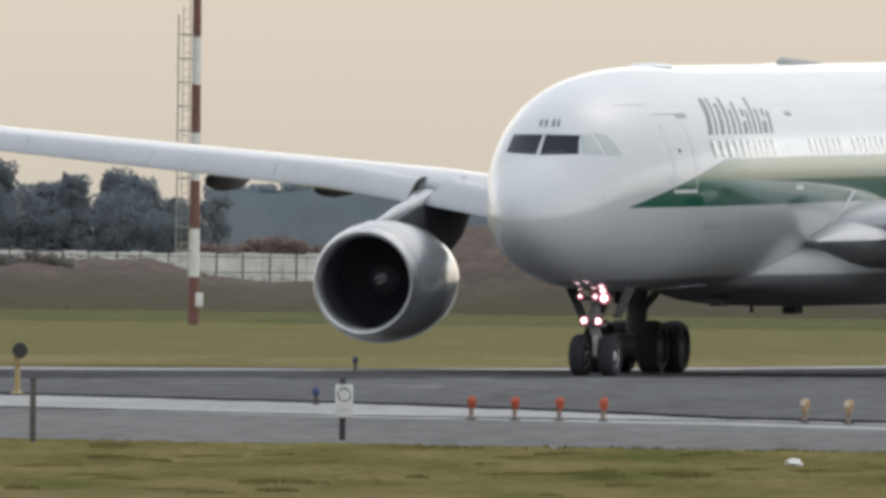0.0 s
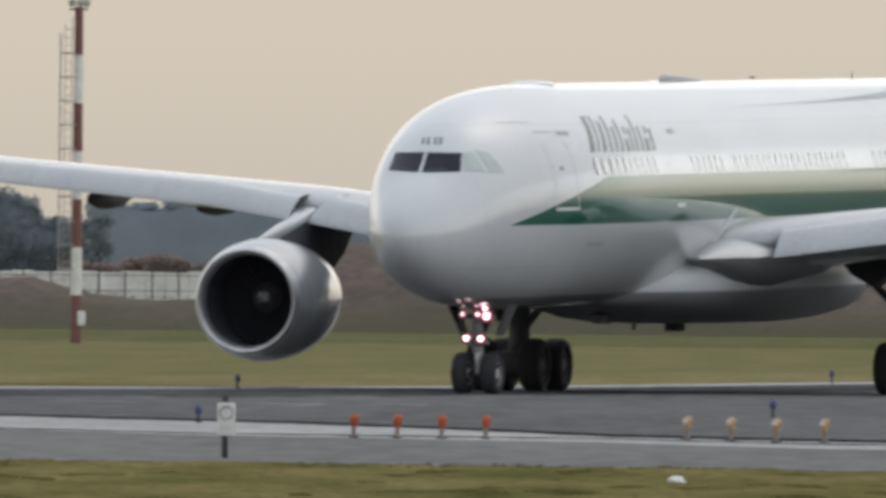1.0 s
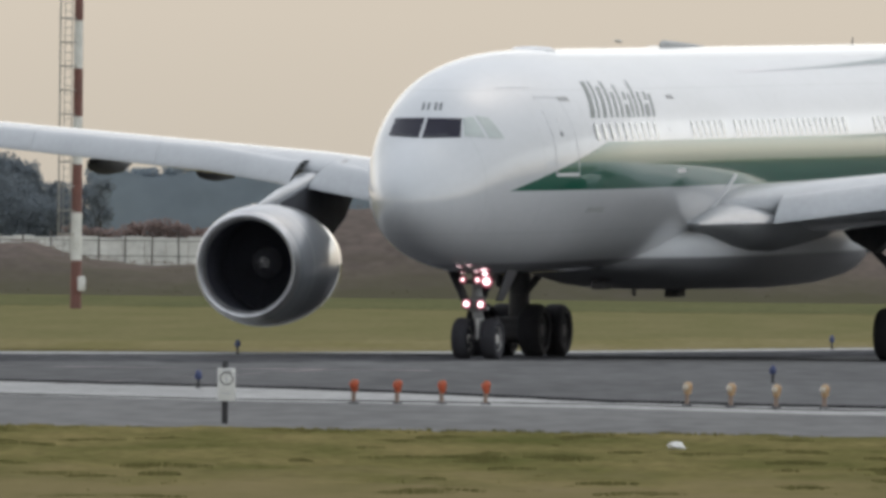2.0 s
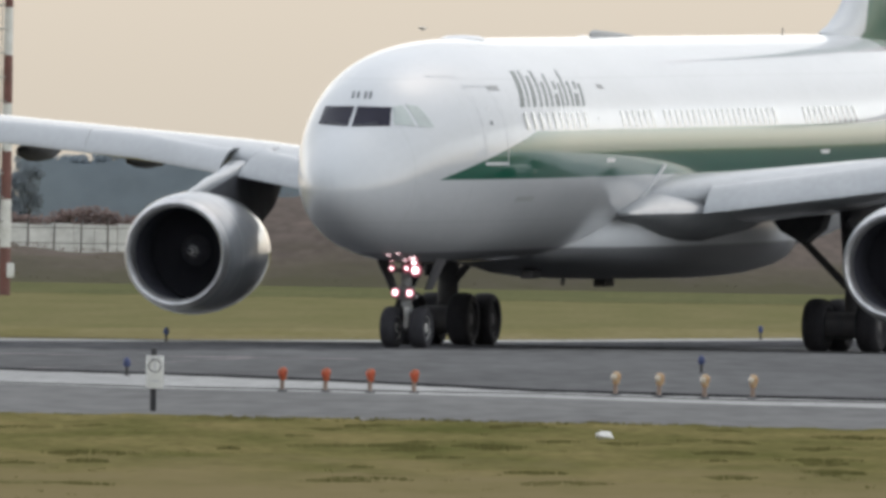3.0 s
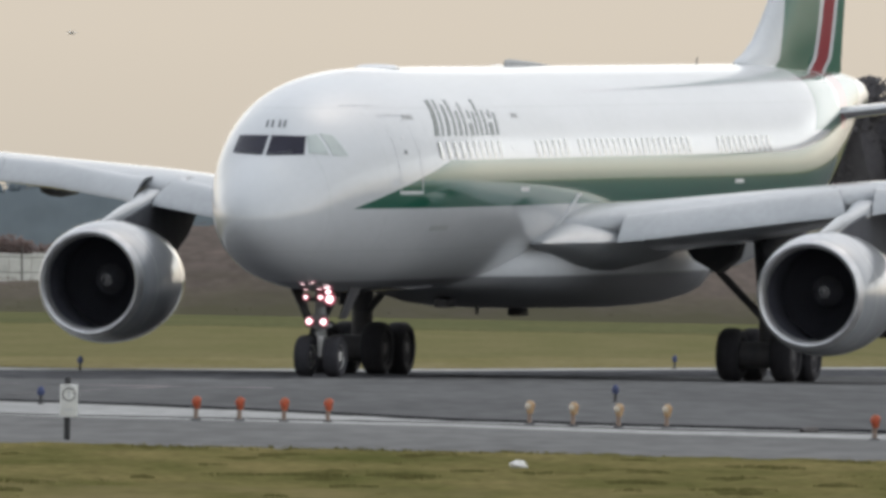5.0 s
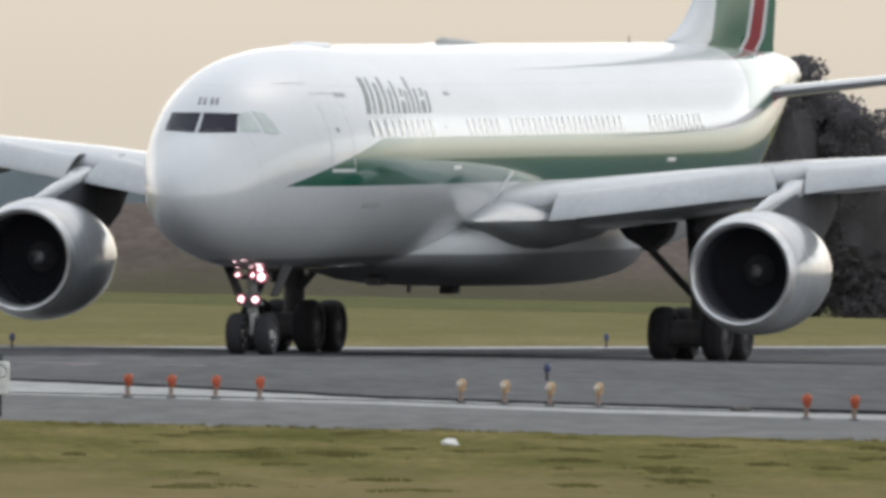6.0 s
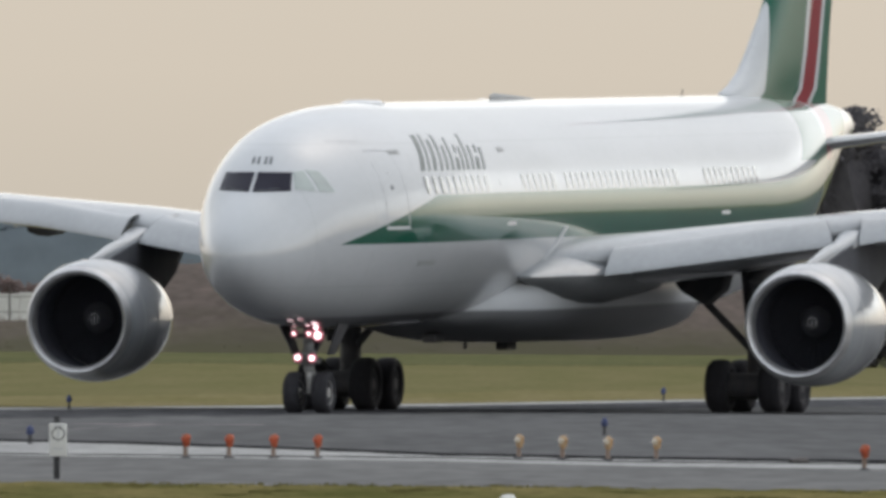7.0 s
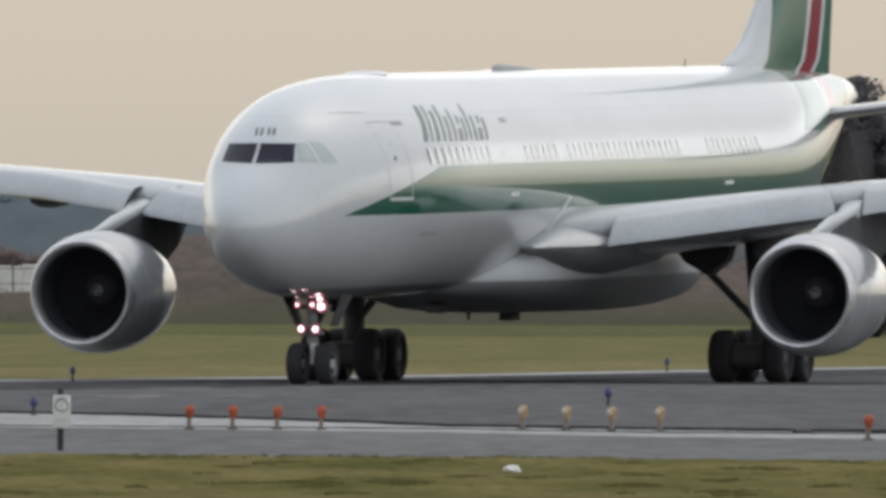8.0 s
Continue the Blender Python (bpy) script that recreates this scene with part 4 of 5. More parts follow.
# fuselage details -------------------------------------------------
def build_details():
    skin("windscreen", ((0.93, 1.06), (0.06, 1.07), (0.03, 0.595), (0.96, 0.635)), True, COCKPIT_GLASS, label="dark cockpit windscreen pane")
    skin("windscreen", ((-0.01, 1.07), (-0.78, 1.06), (-0.88, 0.61), (-0.06, 0.59)), True, COCKPIT_GLASS, label="dark cockpit windscreen pane")
    skin("side_window", ((2.53, 1.06), (2.77, 1.10), (2.68, 0.60), (2.18, 0.65)), False, SIDE_GLASS, label="pale glossy cockpit side window")
    skin("side_window", ((2.86, 1.12), (3.16, 1.08), (3.32, 0.58), (2.80, 0.59)), False, SIDE_GLASS, label="pale glossy cockpit side window")
    for s in (-1, 1):
        part("wiper", rod(on_hull((-8, s * 0.12, 0.60), (1, 0, 0), 0.03), on_hull((-8, s * 0.62, 0.66), (1, 0, 0), 0.03), 0.014, n=6), DARK_GAP, airliner, "", AIR)
    # short marks above the windscreen
    for y in (0.24, 0.10, -0.08, -0.20):
        skin("registration_bar", ((y + 0.03, 1.44), (y - 0.03, 1.44), (y - 0.07, 1.26), (y - 0.01, 1.26)), True, DARK_GAP, 0.006, 3, thick=0.01)
    # cabin windows, one mesh shared
    bm = bmesh.new()
    rows = []
    for k in range(7):
        a = radians(14.5 + (-4.3 + 8.6 * k / 6))
        w = 0.115 if 0 < k < 6 else 0.075
        rows.append([(u * w, -2.822 * math.cos(a), 2.822 * math.sin(a)) for u in (-1, -0.5, 0.5, 1)])
    loft(rows, False, False, bm)
    ext = bmesh.ops.extrude_face_region(bm, geom=list(bm.faces))
    for v in [g for g in ext["geom"] if isinstance(g, bmesh.types.BMVert)]:
        v.co.y += 0.03
    first = None
    for x0, n in ((8.05, 10), (16.2, 6), (20.1, 20), (33.1, 10)):
        for k in range(n):
            x = x0 + 0.533 * k
            dy = 2.82 - float(HULL(x)[2])
            m = AIR @ Matrix.Translation((x, dy + 0.010, 0))
            if first is None:
                first = part("cabin_window", bm, CABIN_GLASS, airliner, "small oval cabin window", m)
            else:
                w = new("cabin_window", first.data)
                w.parent = airliner
                w.matrix_basis = m
    # slanting grey-green bars of the maker's lettering, as plain shapes
    for x, w, low, top in ((7.95, 0.30, 1.05, 1.93), (8.45, 0.16, 1.05, 1.93), (8.85, 0.24, 1.05, 1.80), (9.35, 0.20, 1.05, 1.93), (9.80, 0.20, 1.05, 1.66), (10.25, 0.20, 1.05, 1.84), (10.70, 0.30, 1.05, 1.36),
                           (10.80, 0.20, 1.46, 1.66), (11.20, 0.18, 1.05, 1.62), (11.60, 0.20, 1.05, 1.93), (12.05, 0.20, 1.05, 1.66), (12.45, 0.32, 1.05, 1.36), (12.60, 0.20, 1.46, 1.66), (13.00, 0.20, 1.05, 1.60)):
        k = 1.02
        skin("lettering_bar", ((x + (top - 1.05) * k, top), (x + w + (top - 1.05) * k, top), (x + w + (low - 1.05) * k, low), (x + (low - 1.05) * k, low)), False, LETTER, 0.006, 5, thick=0.01)
    # White strip laid on the hull for the bright reflection at the crease.
    skin("fairing_edge_glint", ((19.55, -0.44), (19.78, -0.44), (18.62, -1.25), (18.42, -1.25)), False, WHITE_PAINT, 0.05, 6, label="pale strip standing in for the reflection along the belly fairing edge")
    # forward door: pale outline and small marks
    for q in (((5.48, 1.55), (5.52, 1.55), (5.52, -0.30), (5.48, -0.30)), ((6.66, 1.55), (6.70, 1.55), (6.70, -0.30), (6.66, -0.30)), ((5.48, 1.58), (6.70, 1.58), (6.70, 1.55), (5.48, 1.55))):
        skin("door_seam", q, False, DOOR_LINE, 0.006, 6, thick=0.01)
    skin("door_sill", ((5.46, -0.28), (6.72, -0.28), (6.72, -0.36), (5.46, -0.36)), False, WHITE_PAINT, 0.008, 4, label="pale sill below the forward door")
    for x, z, w, h, m in ((6.62, 1.52, 0.62, 0.11, PLACARD), (15.1, 1.52, 0.55, 0.11, PLACARD), (5.92, 0.67, 0.12, 0.10, DARK_GAP), (6.0, 1.02, 0.12, 0.05, LINE), (7.7, -1.20, 1.2, 0.12, PLACARD), (14.45, -0.30, 0.7, 0.10, WHITE_MARK), (34.3, -0.25, 0.8, 0.10, WHITE_MARK),
                          (8.0, -0.75, 0.15, 0.04, LINE), (14.0, 0.72, 0.06, 0.12, LINE), (4.4, 1.80, 1.3, 0.02, DOOR_LINE)):
        skin("placard", ((x, z + h / 2), (x + w, z + h / 2), (x + w, z - h / 2), (x, z - h / 2)), False, m, 0.006, 4, thick=0.01)


build_details()


# ---------------------------------------------------------------- airfield furniture
def thing(name, x, y, label, category, group="", z=0.0, turn=0.0):
    ob = empty(name, pose(x, y, z, 0, 0, turn))
    return tagged(ob, label, category, group)


def edge_light(x, y, lens, label, group, head=0.088, height=0.41, glass=None):
    t = thing("airfield_light", x, y, label, "airfield light", group)
    part("base", lathe([(0, 0.09), (0.02, 0.09), (0.035, 0.05)], 16, axis="z"), DARK_STEEL, t)
    part("stem", lathe([(0.03, 0.04), (0.2, 0.036), (height - 0.16, 0.04)], 12, axis="z"), LIGHT_POST, t, "thin painted stem")
    part("lamp_body", lathe([(height - 0.22, 0.04), (height - 0.18, head * 0.7), (height - 0.06, head * 0.9), (height - 0.01, head * 0.55), (height, 0.02)], 18, (0.012, 0, 0), axis="z"), lens, t)
    part("lens", lathe([(-0.11, head * 0.2), (-0.10, head * 0.5), (-0.05, head * 0.62), (0.06, head * 0.6), (0.1, head * 0.3)], 18, (-0.022, 0, height - 0.09), "y"), glass or lens, t, "milky lens" if glass else "")
    part("bracket", block((0, 0, height - 0.16), (head * 1.5, 0.03, 0.02), bevel=0.004), LIGHT_POST, t)
    return t


for x in (-4.38, -3.65, -2.90, -2.16):
    edge_light(x, 348.0, LIGHT_RED, "red elevated airfield light on a short stem", "red lights in a row")
for x, y in ((1.24, 351.0), (1.97, 349.0), (2.72, 347.0), (3.54, 348.0)):
    edge_light(x, y, LIGHT_AMBER, "amber and white elevated airfield light on a short stem", "amber lights in a row", glass=LIGHT_CLEAR)
for x, y in ((6.66, 329.0), (7.40, 328.0)):
    edge_light(x, y, LIGHT_RED, "red elevated airfield light on a short stem", "red lights in a row")


def blue_light(x, y, h=0.34, r=0.075):
    t = thing("taxiway_light", x, y, "small blue taxiway edge light on a stem", "taxiway light", "blue taxiway lights")
    part("stem", lathe([(0, 0.07), (0.02, 0.06), (0.04, 0.03), (h * 0.55, 0.03)], 12, axis="z"), BLACK_POST, t)
    part("lens", lathe([(h * 0.5, r * 0.7), (h * 0.6, r), (h * 0.85, r * 0.9), (h, r * 0.3)], 16, axis="z"), LIGHT_BLUE, t, "blue glass lens")


for x, y, h in ((-7.70, 383.0, 0.34), (-9.48, 520.0, 0.36), (3.23, 421.0, 0.36), (6.20, 590.0, 0.40)):
    blue_light(x, y, h)


def build_sign():
    t = thing("marker_sign", -5.70, 303.0, "white marker sign with black ring on a dark post", "sign")
    part("post", block((0, 0, 0.46), (0.09, 0.06, 0.92), bevel=0.012), BLACK_POST, t, "black plastic post")
    plate = part("plate", block((0.02, -0.045, 0.57), (0.255, 0.02, 0.48), bevel=0.008), SIGN_WHITE, t, "white sign plate")
    ring = lathe([(-0.062, 0.082), (-0.062, 0.098), (-0.056, 0.098), (-0.056, 0.082), (-0.062, 0.082)], 36, (0.02, 0, 0.66), "y", ends=False)
    part("ring", ring, BLACK_POST, plate, "black painted ring")
    part("bar", block((0.02, -0.058, 0.66), (0.022, 0.006, 0.11)), LINE, plate)
    part("bar", block((0.02, -0.058, 0.775), (0.15, 0.006, 0.02)), LINE, plate)
    part("bar", block((0.02, -0.058, 0.44), (0.14, 0.006, 0.018)), LINE, plate)


build_sign()


def build_left_post():
    t = thing("marker_post", -9.80, 290.0, "plain dark marker post at the edge of the grass", "post")
    part("post", block((0, 0, 0.45), (0.085, 0.06, 0.90), bevel=0.015), POST, t)
    part("cap", block((0, 0, 0.905), (0.095, 0.07, 0.03), bevel=0.008), BLACK_POST, t)


def build_guard_light():
    t = thing("guard_light", -14.0, 405.0, "faded yellow guard light with a black hooded lamp", "airfield light")
    part("stand", lathe([(0, 0.13), (0.03, 0.12), (0.06, 0.06), (0.62, 0.05)], 16, axis="z"), YELLOW, t, "faded yellow stand")
    part("box", block((0.0, 0, 0.66), (0.16, 0.14, 0.22), bevel=0.02), YELLOW, t)
    part("hood", lathe([(-0.16, 0.15), (-0.12, 0.155), (0.06, 0.13), (0.14, 0.08), (0.16, 0.02)], 20, (0.05, 0, 0.86), "y"), BLACK_POST, t, "black hooded lamp")


build_left_post()
build_guard_light()


def build_litter():
    t = thing("litter", 0.83, 268.0, "crumpled scrap of white plastic on the grass", "litter")
    bm = bmesh.new()
    bmesh.ops.create_icosphere(bm, subdivisions=3, radius=0.095)
    for v in bm.verts:
        k = 1 + 0.45 * noise.noise(v.co * 14) + 0.25 * noise.noise(v.co * 31)
        v.co = Vector((v.co.x * 1.15 * k, v.co.y * 0.9 * k, max(v.co.z * 0.62 * k, -0.03) + 0.05))
    part("scrap", bm, FEATHER, t)


build_litter()


def build_clod():
    t = thing("clod", 5.9, 344.0, "dark clod of earth lying on the pale concrete strip", "clod")
    bm = bmesh.new()
    bmesh.ops.create_icosphere(bm, subdivisions=2, radius=0.14)
    for v in bm.verts:
        k = 1 + 0.5 * noise.noise(v.co * 11)
        v.co = Vector((v.co.x * 1.3 * k, v.co.y * k, max(v.co.z * 0.5 * k, -0.02) + 0.025))
    part("lump", bm, POST, t)


build_clod()


def build_mast():
    h, y0 = 15.4, 947.0
    t = thing("light_mast", -24.70, y0, "red and white banded steel mast with caged ladder", "mast")
    n = 7
    for k in range(n):
        z0, z1 = h * k / n, h * (k + 1) / n
        r0, r1 = 0.26 - 0.07 * k / n, 0.26 - 0.07 * (k + 1) / n
        part("mast_band", lathe([(z0, r0), (z1, r1)], 20, axis="z"), MAST_RED if k % 2 == 0 else MAST_WHITE, t, "red painted section" if k % 2 == 0 else "white painted section")
    part("cabinet", block((0.26, -0.3, 1.15), (0.34, 0.3, 0.66), bevel=0.03), MAST_WHITE, t, "white control box")
    ladder = part("ladder", rod((-0.30, 0, 2.4), (-0.30, 0, 14.9), 0.022, n=6), GALVANISED, t, "galvanised ladder with safety cage")
    bm = rod((-0.62, 0, 2.4), (-0.62, 0, 14.6), 0.02, n=6)
    rod((-0.86, 0.12, 3.4), (-0.86, 0.12, 14.2), 0.02, n=6, bm=bm)
    rod((-0.80, -0.2, 3.4), (-0.80, -0.2, 14.2), 0.02, n=6, bm=bm)
    part("rail", bm, GALVANISED, ladder)
    rung = part("rung", rod((-0.30, 0, 0), (-0.62, 0, 0), 0.016, n=5), GALVANISED, ladder, "", Matrix.Translation((0, 0, 2.6)))
    for k in range(1, 32):
        twin = new("rung", rung.data)
        twin.parent = ladder
        twin.matrix_basis = Matrix.Translation((0, 0, 2.6 + 0.38 * k))
    hoop = None
    for k in range(10):
        m = Matrix.Translation((-0.46, 0, 3.4 + 1.1 * k))
        if hoop is None:
            hoop = part("cage_hoop", lathe([(-0.03, 0.40), (-0.03, 0.425), (0.03, 0.425), (0.03, 0.40), (-0.03, 0.40)], 14, axis="z", ends=False), GALVANISED, ladder, "", m)
        else:
            twin = new("cage_hoop", hoop.data)
            twin.parent = ladder
            twin.matrix_basis = m
    part("top_bar", rod((-0.45, 0, 15.3), (0.4, 0, 15.3), 0.05), GALVANISED, t)
    for x in (-0.32, 0.05, 0.34):
        part("lamp_head", lathe([(-0.2, 0.16), (-0.16, 0.18), (0.05, 0.15), (0.18, 0.05)], 16, (x, 0, 15.58), "y"), GALVANISED, t, "grey flood light head")


build_mast()


# ---------------------------------------------------------------- far field
def leaf_cloud(verts, faces, centre, size, count, leaf, rnd):
    for _ in range(count):
        while True:
            p = Vector((rnd.uniform(-1, 1), rnd.uniform(-1, 1), rnd.uniform(-1, 1)))
            if 0.15 < p.length < 1:
                break
        c = Vector(centre) + Vector((p.x * size[0], p.y * size[1], p.z * size[2]))
        a = Vector((rnd.gauss(0, 1), rnd.gauss(0, 1), rnd.gauss(0, 1))).normalized()
        b = a.orthogonal().normalized()
        l = leaf * rnd.uniform(0.6, 1.4)
        k = len(verts)
        w = rnd.uniform(0.5, 0.9)
        verts.extend([c - a * l, c + b * l * w, c + a * l, c - b * l * w + a * l * 0.2])
        faces.append((k, k + 1, k + 2, k + 3))


def tree(x, y, h, spread, mat, label, rnd, name="tree", clumps=110, leaf=0.13, low=0.16, pine=False, per=95):
    t = thing(name, x, y, label, "tree", "trees behind the field")
    bm = rod((0, 0, 0), (rnd.uniform(-0.3, 0.3), 0, h * 0.55), 0.045 * h * 0.5, 0.02 * h * 0.5, 9)
    for _ in range(7):
        a, z = rnd.uniform(0, 6.28), rnd.uniform(0.3, 0.6) * h
        rod((0, 0, z), (math.cos(a) * spread * 0.55, math.sin(a) * spread * 0.55, z + h * rnd.uniform(0.1, 0.28)), 0.05, 0.02, 5, bm)
    part("trunk", bm, BARK, t)
    verts, faces = [], []
    for _ in range(clumps):
        a, q = rnd.uniform(0, 6.28), math.sqrt(rnd.random())
        zf = rnd.uniform(low, 0.92)
        wide = spread * (math.sin(math.pi * min(1, max(0.08, (zf - low * 0.4) / 1.02))) ** 0.6 if not pine else (0.95 if zf > 0.6 else 0.7))
        c = (math.cos(a) * q * wide * 0.8, math.sin(a) * q * wide * 0.8, zf * h)
        s = rnd.uniform(0.12, 0.22) * spread + 0.30
        leaf_cloud(verts, faces, c, (s * 1.15, s * 1.15, s * 0.8), per, leaf, rnd)
    flat("crown", verts, faces, mat, t)
    core = bmesh.new()
    bmesh.ops.create_icosphere(core, subdivisions=3, radius=1.0)
    for v in core.verts:
        k = (0.96 if pine else 0.88) + 0.45 * noise.noise(v.co * 2.1 + Vector((x, h, 0)))
        v.co = Vector((v.co.x * spread * 0.80 * k, v.co.y * spread * 0.80 * k, h * (0.5 + low * 0.4) + v.co.z * h * 0.40 * k))
    if clumps > 20:
        part("inner_crown", core, mat, t)
    else:
        core.free()
    return t


def build_far_field():
    rnd = random.Random(5)
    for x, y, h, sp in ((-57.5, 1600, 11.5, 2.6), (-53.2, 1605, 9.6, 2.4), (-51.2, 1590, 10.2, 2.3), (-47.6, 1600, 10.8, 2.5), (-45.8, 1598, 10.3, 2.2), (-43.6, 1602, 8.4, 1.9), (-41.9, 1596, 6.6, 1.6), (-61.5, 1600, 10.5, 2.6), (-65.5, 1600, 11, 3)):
        tree(x, y, h, sp, FOLIAGE, "field tree with a full uneven crown, haze mixed into its grey-green", rnd)
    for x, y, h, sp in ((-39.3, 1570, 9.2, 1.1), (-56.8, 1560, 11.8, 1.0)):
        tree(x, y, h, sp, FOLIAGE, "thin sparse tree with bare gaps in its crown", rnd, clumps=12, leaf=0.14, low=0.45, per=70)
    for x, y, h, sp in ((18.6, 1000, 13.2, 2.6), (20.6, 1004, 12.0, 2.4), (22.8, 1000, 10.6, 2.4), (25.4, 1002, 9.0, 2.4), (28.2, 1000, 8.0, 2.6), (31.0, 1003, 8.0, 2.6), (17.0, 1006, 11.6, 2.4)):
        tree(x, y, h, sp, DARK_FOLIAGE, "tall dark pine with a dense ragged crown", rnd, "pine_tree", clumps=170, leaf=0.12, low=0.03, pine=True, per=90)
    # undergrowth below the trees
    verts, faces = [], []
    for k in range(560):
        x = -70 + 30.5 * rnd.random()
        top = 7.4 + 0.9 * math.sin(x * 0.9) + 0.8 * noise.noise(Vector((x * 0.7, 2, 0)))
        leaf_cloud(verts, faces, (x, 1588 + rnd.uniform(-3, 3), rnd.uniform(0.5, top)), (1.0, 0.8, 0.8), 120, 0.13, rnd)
    tagged(flat("bushes", verts, faces, FOLIAGE), "continuous bushes below the field trees, haze mixed into their grey-green", "bushes", kind="stuff")
    # distant wood; its colour carries the blue haze
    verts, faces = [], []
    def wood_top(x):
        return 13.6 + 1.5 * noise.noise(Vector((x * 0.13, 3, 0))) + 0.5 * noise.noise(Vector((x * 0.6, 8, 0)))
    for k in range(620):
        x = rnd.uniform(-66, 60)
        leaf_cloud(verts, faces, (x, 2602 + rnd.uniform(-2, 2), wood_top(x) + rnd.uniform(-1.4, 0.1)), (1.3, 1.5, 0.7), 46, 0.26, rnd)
    tagged(flat("far_wood", verts, faces, FAR_WOOD), "distant belt of woodland, blue haze put into its colour", "woods", kind="stuff")
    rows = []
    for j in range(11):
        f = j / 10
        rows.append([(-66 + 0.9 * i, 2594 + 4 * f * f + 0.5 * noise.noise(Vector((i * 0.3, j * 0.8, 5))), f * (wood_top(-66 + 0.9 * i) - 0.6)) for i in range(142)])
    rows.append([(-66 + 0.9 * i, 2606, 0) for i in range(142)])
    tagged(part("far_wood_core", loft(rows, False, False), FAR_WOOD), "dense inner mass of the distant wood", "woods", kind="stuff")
    # brown scrub bank
    def bank(x):
        base = np.interp(x, (-90, -44, -36, -33.5, -24, -18, 0, 40, 90), (3.2, 3.3, 3.2, 2.1, 1.9, 5.6, 6.2, 5.0, 4.0))
        return float(base) + 0.35 * noise.noise(Vector((x * 0.35, 0, 0))) + 0.15 * noise.noise(Vector((x * 1.6, 4, 0)))
    rows = []
    xs = [-90 + 0.6 * i for i in range(300)]
    for y, f in ((1285, 0.0), (1292, 0.28), (1300, 0.62), (1312, 0.9), (1325, 1.0), (1345, 0.8), (1380, 0.0)):
        rows.append([(x, y, -0.05 + f * bank(x) + 0.25 * f * noise.noise(Vector((x * 0.5, y * 0.2, 1)))) for x in xs])
    tagged(part("scrub_bank", loft(rows, False, False), SCRUB), "low bank of brown earth and dead scrub", "bank", kind="structure")
    verts, faces = [], []
    for k in range(700):
        x = rnd.uniform(-70, 60)
        f = rnd.random()
        y = 1286 + 38 * f
        leaf_cloud(verts, faces, (x, y, bank(x) * min(1, f * 1.15) + 0.1), (1.2, 0.9, 0.10), 10, 0.08, rnd)
    tagged(flat("dead_scrub", verts, faces, SCRUB), "dry brown weeds on the bank", "scrub", kind="stuff")
    # white sheeting, fence and reddish hedge
    bm = bmesh.new()
    for k in range(36):
        x = -75 + 1.6 * k
        block((x, 1500 + 0.15 * (k % 3), 1.9), (1.58, 0.2, 3.8 + 0.12 * math.sin(k * 2.3)), bm, 0.03)
    tagged(part("white_screen", bm, WALL_WHITE, smooth=False), "long low wall of weathered white sheeting panels", "wall", kind="structure")
    fence = thing("fence", -40, 1478, "old fence of dark posts and thin rails", "fence")
    for k in range(32):
        x = -32 + 1.85 * k + rnd.uniform(-0.25, 0.25)
        hh = rnd.uniform(3.7, 4.3)
        part("post", rod((x, 0, -0.1), (x + rnd.uniform(-0.06, 0.06), 0, hh), 0.075, 0.06, 6), POST, fence)
    for z in (1.2, 2.4, 3.5):
        part("rail", rod((-33, 0.1, z), (27, 0.1, z + 0.05), 0.03, n=5), POST, fence)
    verts, faces = [], []
    for k in range(700):
        x = rnd.uniform(-41, -8)
        leaf_cloud(verts, faces, (x, 1540, rnd.uniform(0.5, 4.5 + 0.4 * math.sin(x * 0.7))), (0.9, 0.7, 0.45), 50, 0.15, rnd)
    tagged(flat("red_hedge", verts, faces, HEDGE), "reddish-brown winter hedge behind the fence", "hedge", kind="stuff")


build_far_field()


def build_shrub(x, y, z, wide, high, seed):
    rnd = random.Random(seed)
    t = thing("shrub", x, y, "low dark shrub growing on the brown bank", "shrub", "shrubs on the bank", z)
    bm = bmesh.new()
    for k in range(6):
        rod((0, 0, -0.4), (rnd.uniform(-0.4, 0.4) * wide, rnd.uniform(-0.2, 0.2), high * rnd.uniform(0.5, 0.9)), 0.04, 0.015, 5, bm)
    part("stem", bm, BARK, t)
    verts, faces = [], []
    for k in range(46):
        px = rnd.uniform(-0.5, 0.5) * wide
        leaf_cloud(verts, faces, (px, rnd.uniform(-0.5, 0.5), rnd.uniform(0, high * (1 - (2 * px / wide) ** 2 * 0.7))), (0.4, 0.4, 0.25), 60, 0.08, rnd)
    flat("crown", verts, faces, SHRUB, t)


for k, (x, y, z, wide, high) in enumerate(((-43.9, 1310.0, 2.6, 3.8, 0.9), (-46.6, 1311.0, 2.6, 3.0, 0.8))):
    build_shrub(x, y, z, wide, high, k)


def tufts(name, count, xr, yr, height, mat, label, seed, keep=None):
    rnd = np.random.RandomState(seed)
    verts, faces = [], []
    for _ in range(count):
        x, y = rnd.uniform(*xr), rnd.uniform(*yr)
        if keep and not keep(x, y):
            continue
        s = height * rnd.uniform(0.5, 1.3) * (0.7 + 0.6 * noise.noise(Vector((x * 0.5, y * 0.06, seed))))
        for _b in range(4):
            a, lean = rnd.uniform(0, 6.28), rnd.uniform(0.1, 0.8)
            bx, by = x + rnd.uniform(-0.05, 0.05), y + rnd.uniform(-0.05, 0.05)
            w = 0.012 + 0.1 * s
            k = len(verts)
            verts.extend([(bx - w, by, -0.03), (bx + w, by, -0.03), (bx + math.cos(a) * s * lean, by + math.sin(a) * s * lean, s - 0.03)])
            faces.append((k, k + 1, k + 2))
    tagged(flat(name, verts, faces, mat), label, "grass", kind="stuff")




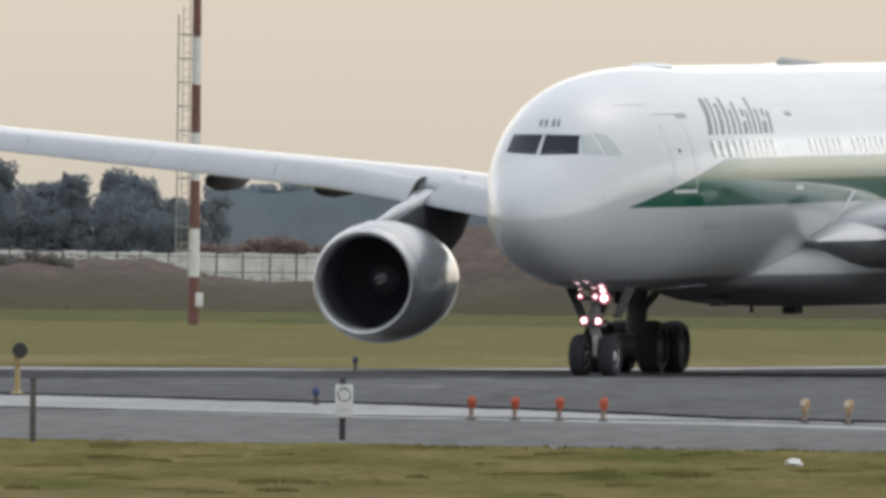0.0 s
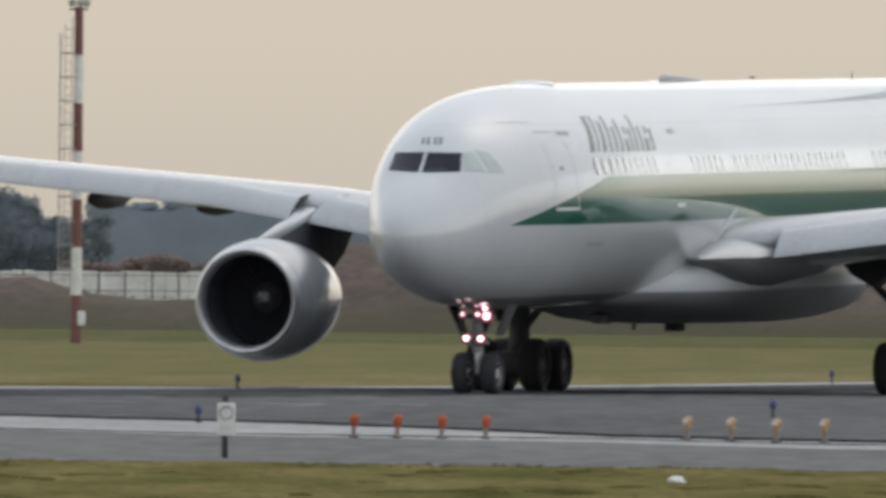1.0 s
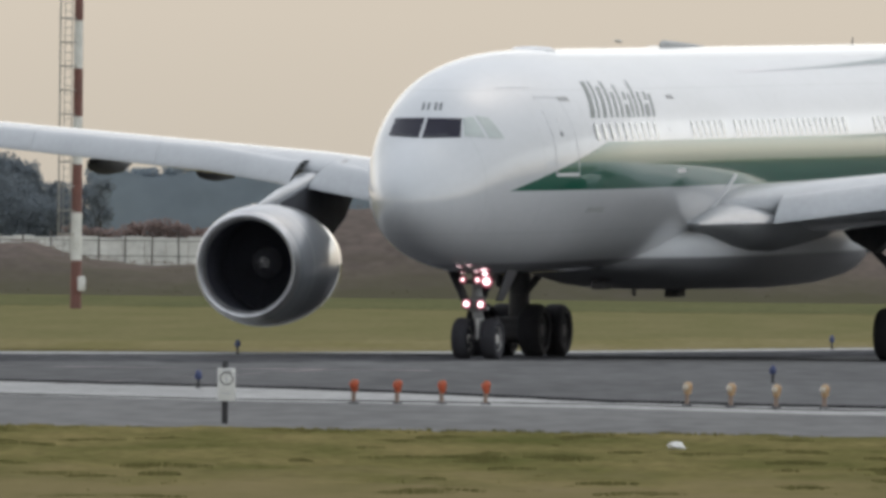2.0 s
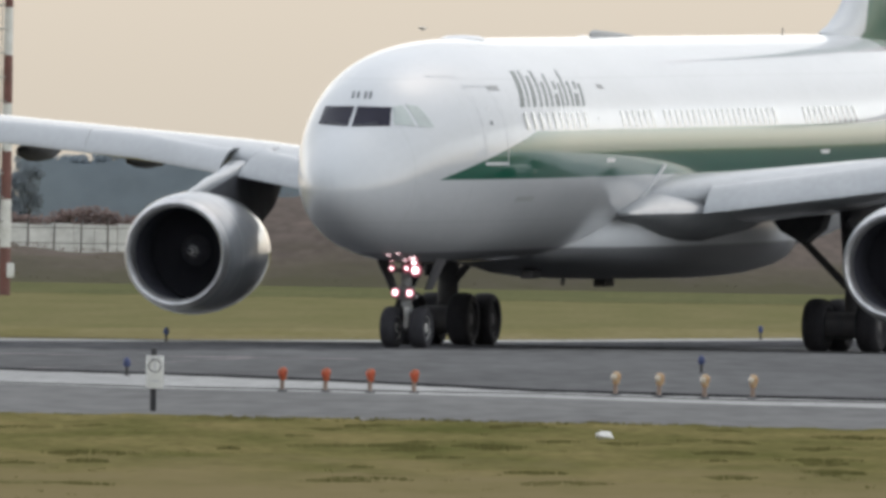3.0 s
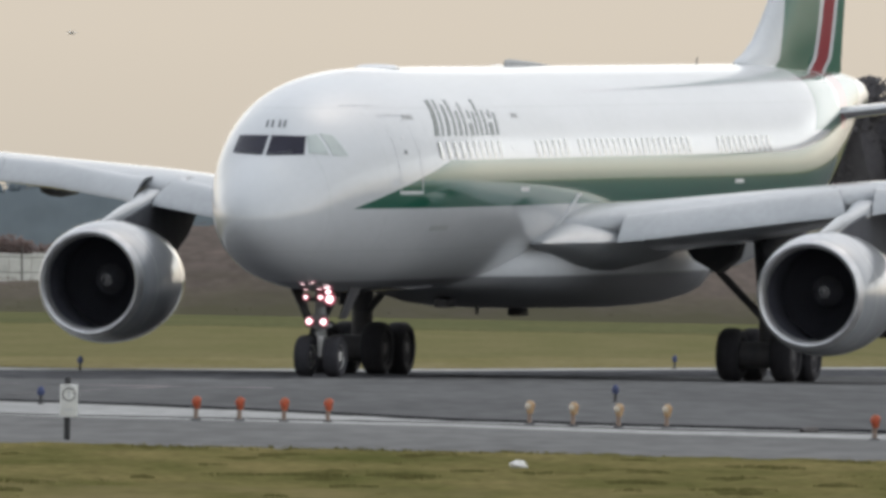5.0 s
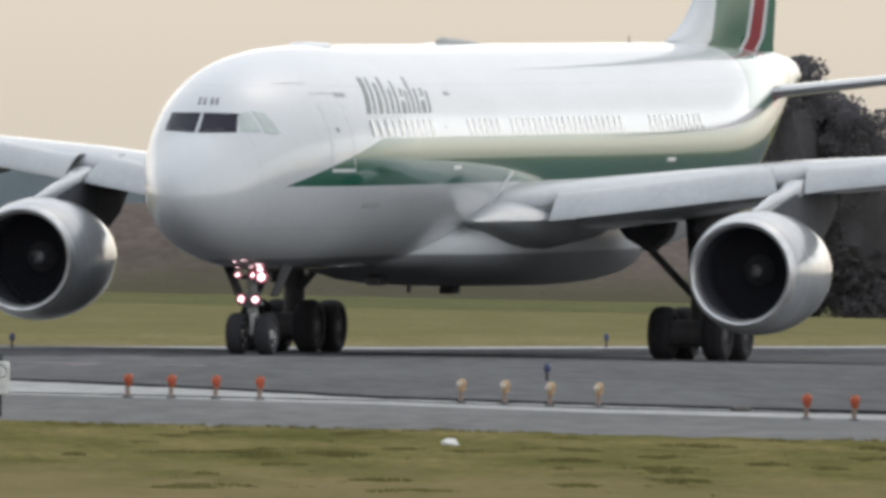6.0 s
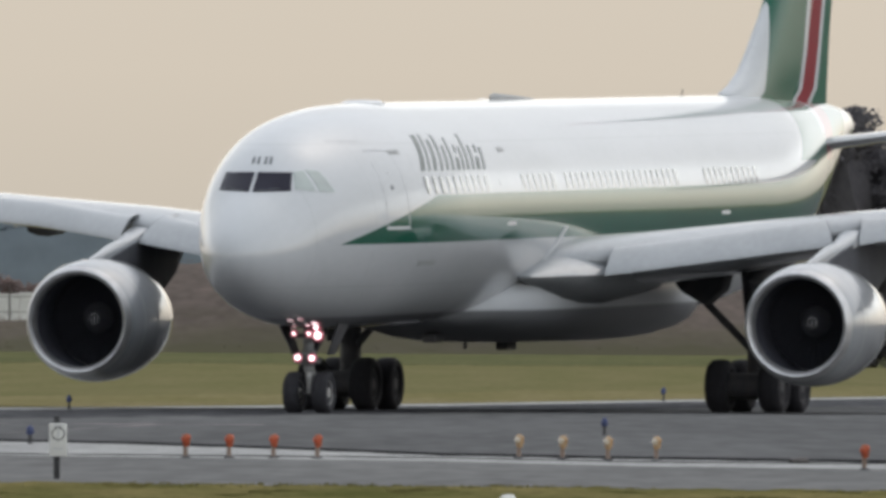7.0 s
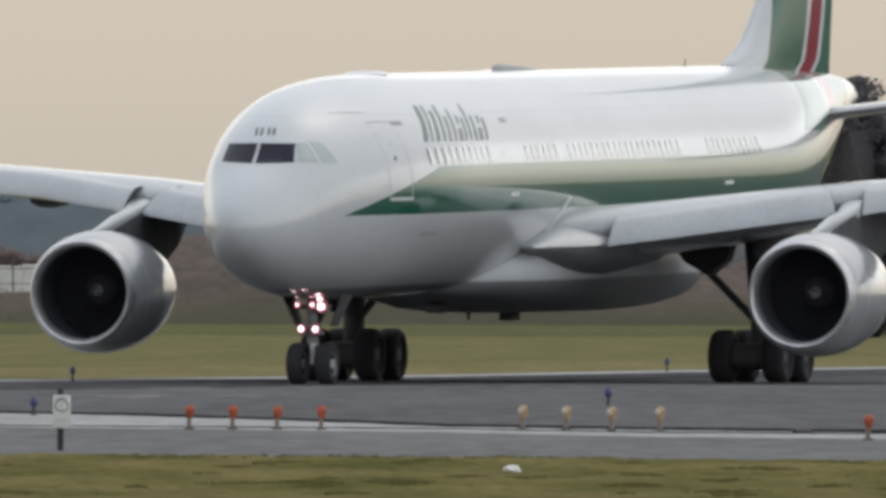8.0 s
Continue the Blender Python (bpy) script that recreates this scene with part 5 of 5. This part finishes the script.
def near_turf():
    """Uneven turf before the shoulder: a low rolling sheet with a ragged edge."""
    rows = []
    ys = [188 + 0.45 * i for i in range(244)]
    for y in ys:
        row = []
        for i in range(150):
            x = -12.5 + 0.15 * i
            edge = along(NEAR_EDGE, x) + 1.2 * noise.noise(Vector((x * 1.3, 0, 5))) + 0.5
            yy = min(y, edge)
            z = 0.030 * noise.noise(Vector((x * 0.8, yy * 0.22, 2))) + 0.028 * noise.noise(Vector((x * 2.6, yy * 0.7, 8))) + 0.018 * noise.noise(Vector((x * 6, yy * 2.2, 3)))
            row.append((x, yy + 0.0004 * (y - yy), max(z + 0.012, -0.02) if y < edge else -0.02))
        rows.append(row)
    verts = [p for row in rows for p in row]
    n = 150
    faces = [(j * n + i, j * n + i + 1, (j + 1) * n + i + 1, (j + 1) * n + i) for j in range(len(rows) - 1) for i in range(n - 1)]
    ob = flat("turf", verts, faces, TURF)
    ob.data.polygons.foreach_set("use_smooth", [True] * len(ob.data.polygons))
    tagged(ob, "short uneven yellow-green airfield turf", "grass", kind="stuff")


near_turf()
tufts("grass_tufts", 3200, (-12, 9), (192, 290), 0.055, GRASS_BLADE, "scattered grass tufts in the turf", 2)
tufts("edge_tufts", 2600, (-12, 9), (288, 297.5), 0.075, GRASS_BLADE, "longer grass along the edge of the pavement", 4, lambda x, y: y < along(NEAR_EDGE, x) + 0.8)


def grass_clumps(count, seed):
    """Low dark clumps of longer grass, scattered over the turf."""
    rnd = random.Random(seed)
    verts, faces = [], []
    for _ in range(count):
        cx, cy = rnd.uniform(-10, 8), rnd.uniform(206, 289)
        wide, tall = rnd.uniform(0.15, 0.6), rnd.uniform(0.015, 0.05)
        for _b in range(int(420 * wide)):
            q, a = math.sqrt(rnd.random()), rnd.uniform(0, 6.28)
            bx, by = cx + math.cos(a) * q * wide, cy + math.sin(a) * q * wide * 2.0
            h = tall * (1.15 - q) * rnd.uniform(0.6, 1.2)
            w = rnd.uniform(0.010, 0.022)
            lean = rnd.uniform(-0.6, 0.6) * h
            k = len(verts)
            verts.extend([(bx - w, by, -0.03), (bx + w, by, -0.03), (bx + lean, by + rnd.uniform(-0.4, 0.4) * h, 0.035 + h)])
            faces.append((k, k + 1, k + 2))
    tagged(flat("grass_clumps", verts, faces, CLUMP_BLADE), "dark clumps of longer grass in the turf", "grass", kind="stuff")


grass_clumps(70, 11)


# ---------------------------------------------------------------- what moves
def build_bird():
    b = thing("bird", 0, 0, "small pale bird with dark wings flying past", "bird")
    part("body", lathe([(-0.13, 0.005), (-0.1, 0.025), (-0.02, 0.043), (0.05, 0.035), (0.12, 0.015), (0.17, 0.025), (0.18, 0.005)], 12), FEATHER, b, "pale body")
    wings = []
    for s in (-1, 1):
        rows = []
        for f in (0, 0.35, 0.7, 1.0):
            c = 0.12 * (1 - 0.75 * f)
            sw = 0.06 * f
            rows.append([(-c / 2 + sw, s * 0.21 * f, 0.012), (c / 2 + sw, s * 0.21 * f, 0.006), (c / 2 + sw, s * 0.21 * f, -0.006), (-c / 2 + sw, s * 0.21 * f, -0.012)])
        wings.append(part("wing", loft(rows), BIRD, b, "", pose(0, s * 0.025, 0.015)))
    return b, wings


bird, bird_wings = build_bird()


def motions():
    rows = [(0.0, 9.2, 9.9), (3.0, -4.28, 9.9), (3.5, -6.35, 9.92), (4.2, -9.63, 10.12), (5.5, -15.47, 10.92), (8.0, -26.7, 12.6)]
    walk(bird, [(t, pose(x, 700.0, z, 0, 0, 8)) for t, x, z in rows])
    for s, w in zip((-1, 1), bird_wings):
        walk(w, [(k * 0.1, pose(0, s * 0.025, 0.015, s * (32 if k % 2 else -18))) for k in range(81)])
    for fan, hub in FANS:
        walk(fan, [(k * 0.1, AIR @ Matrix.Translation(hub) @ pose(0, 0, 0, -k * 70.0)) for k in range(81)])


motions()
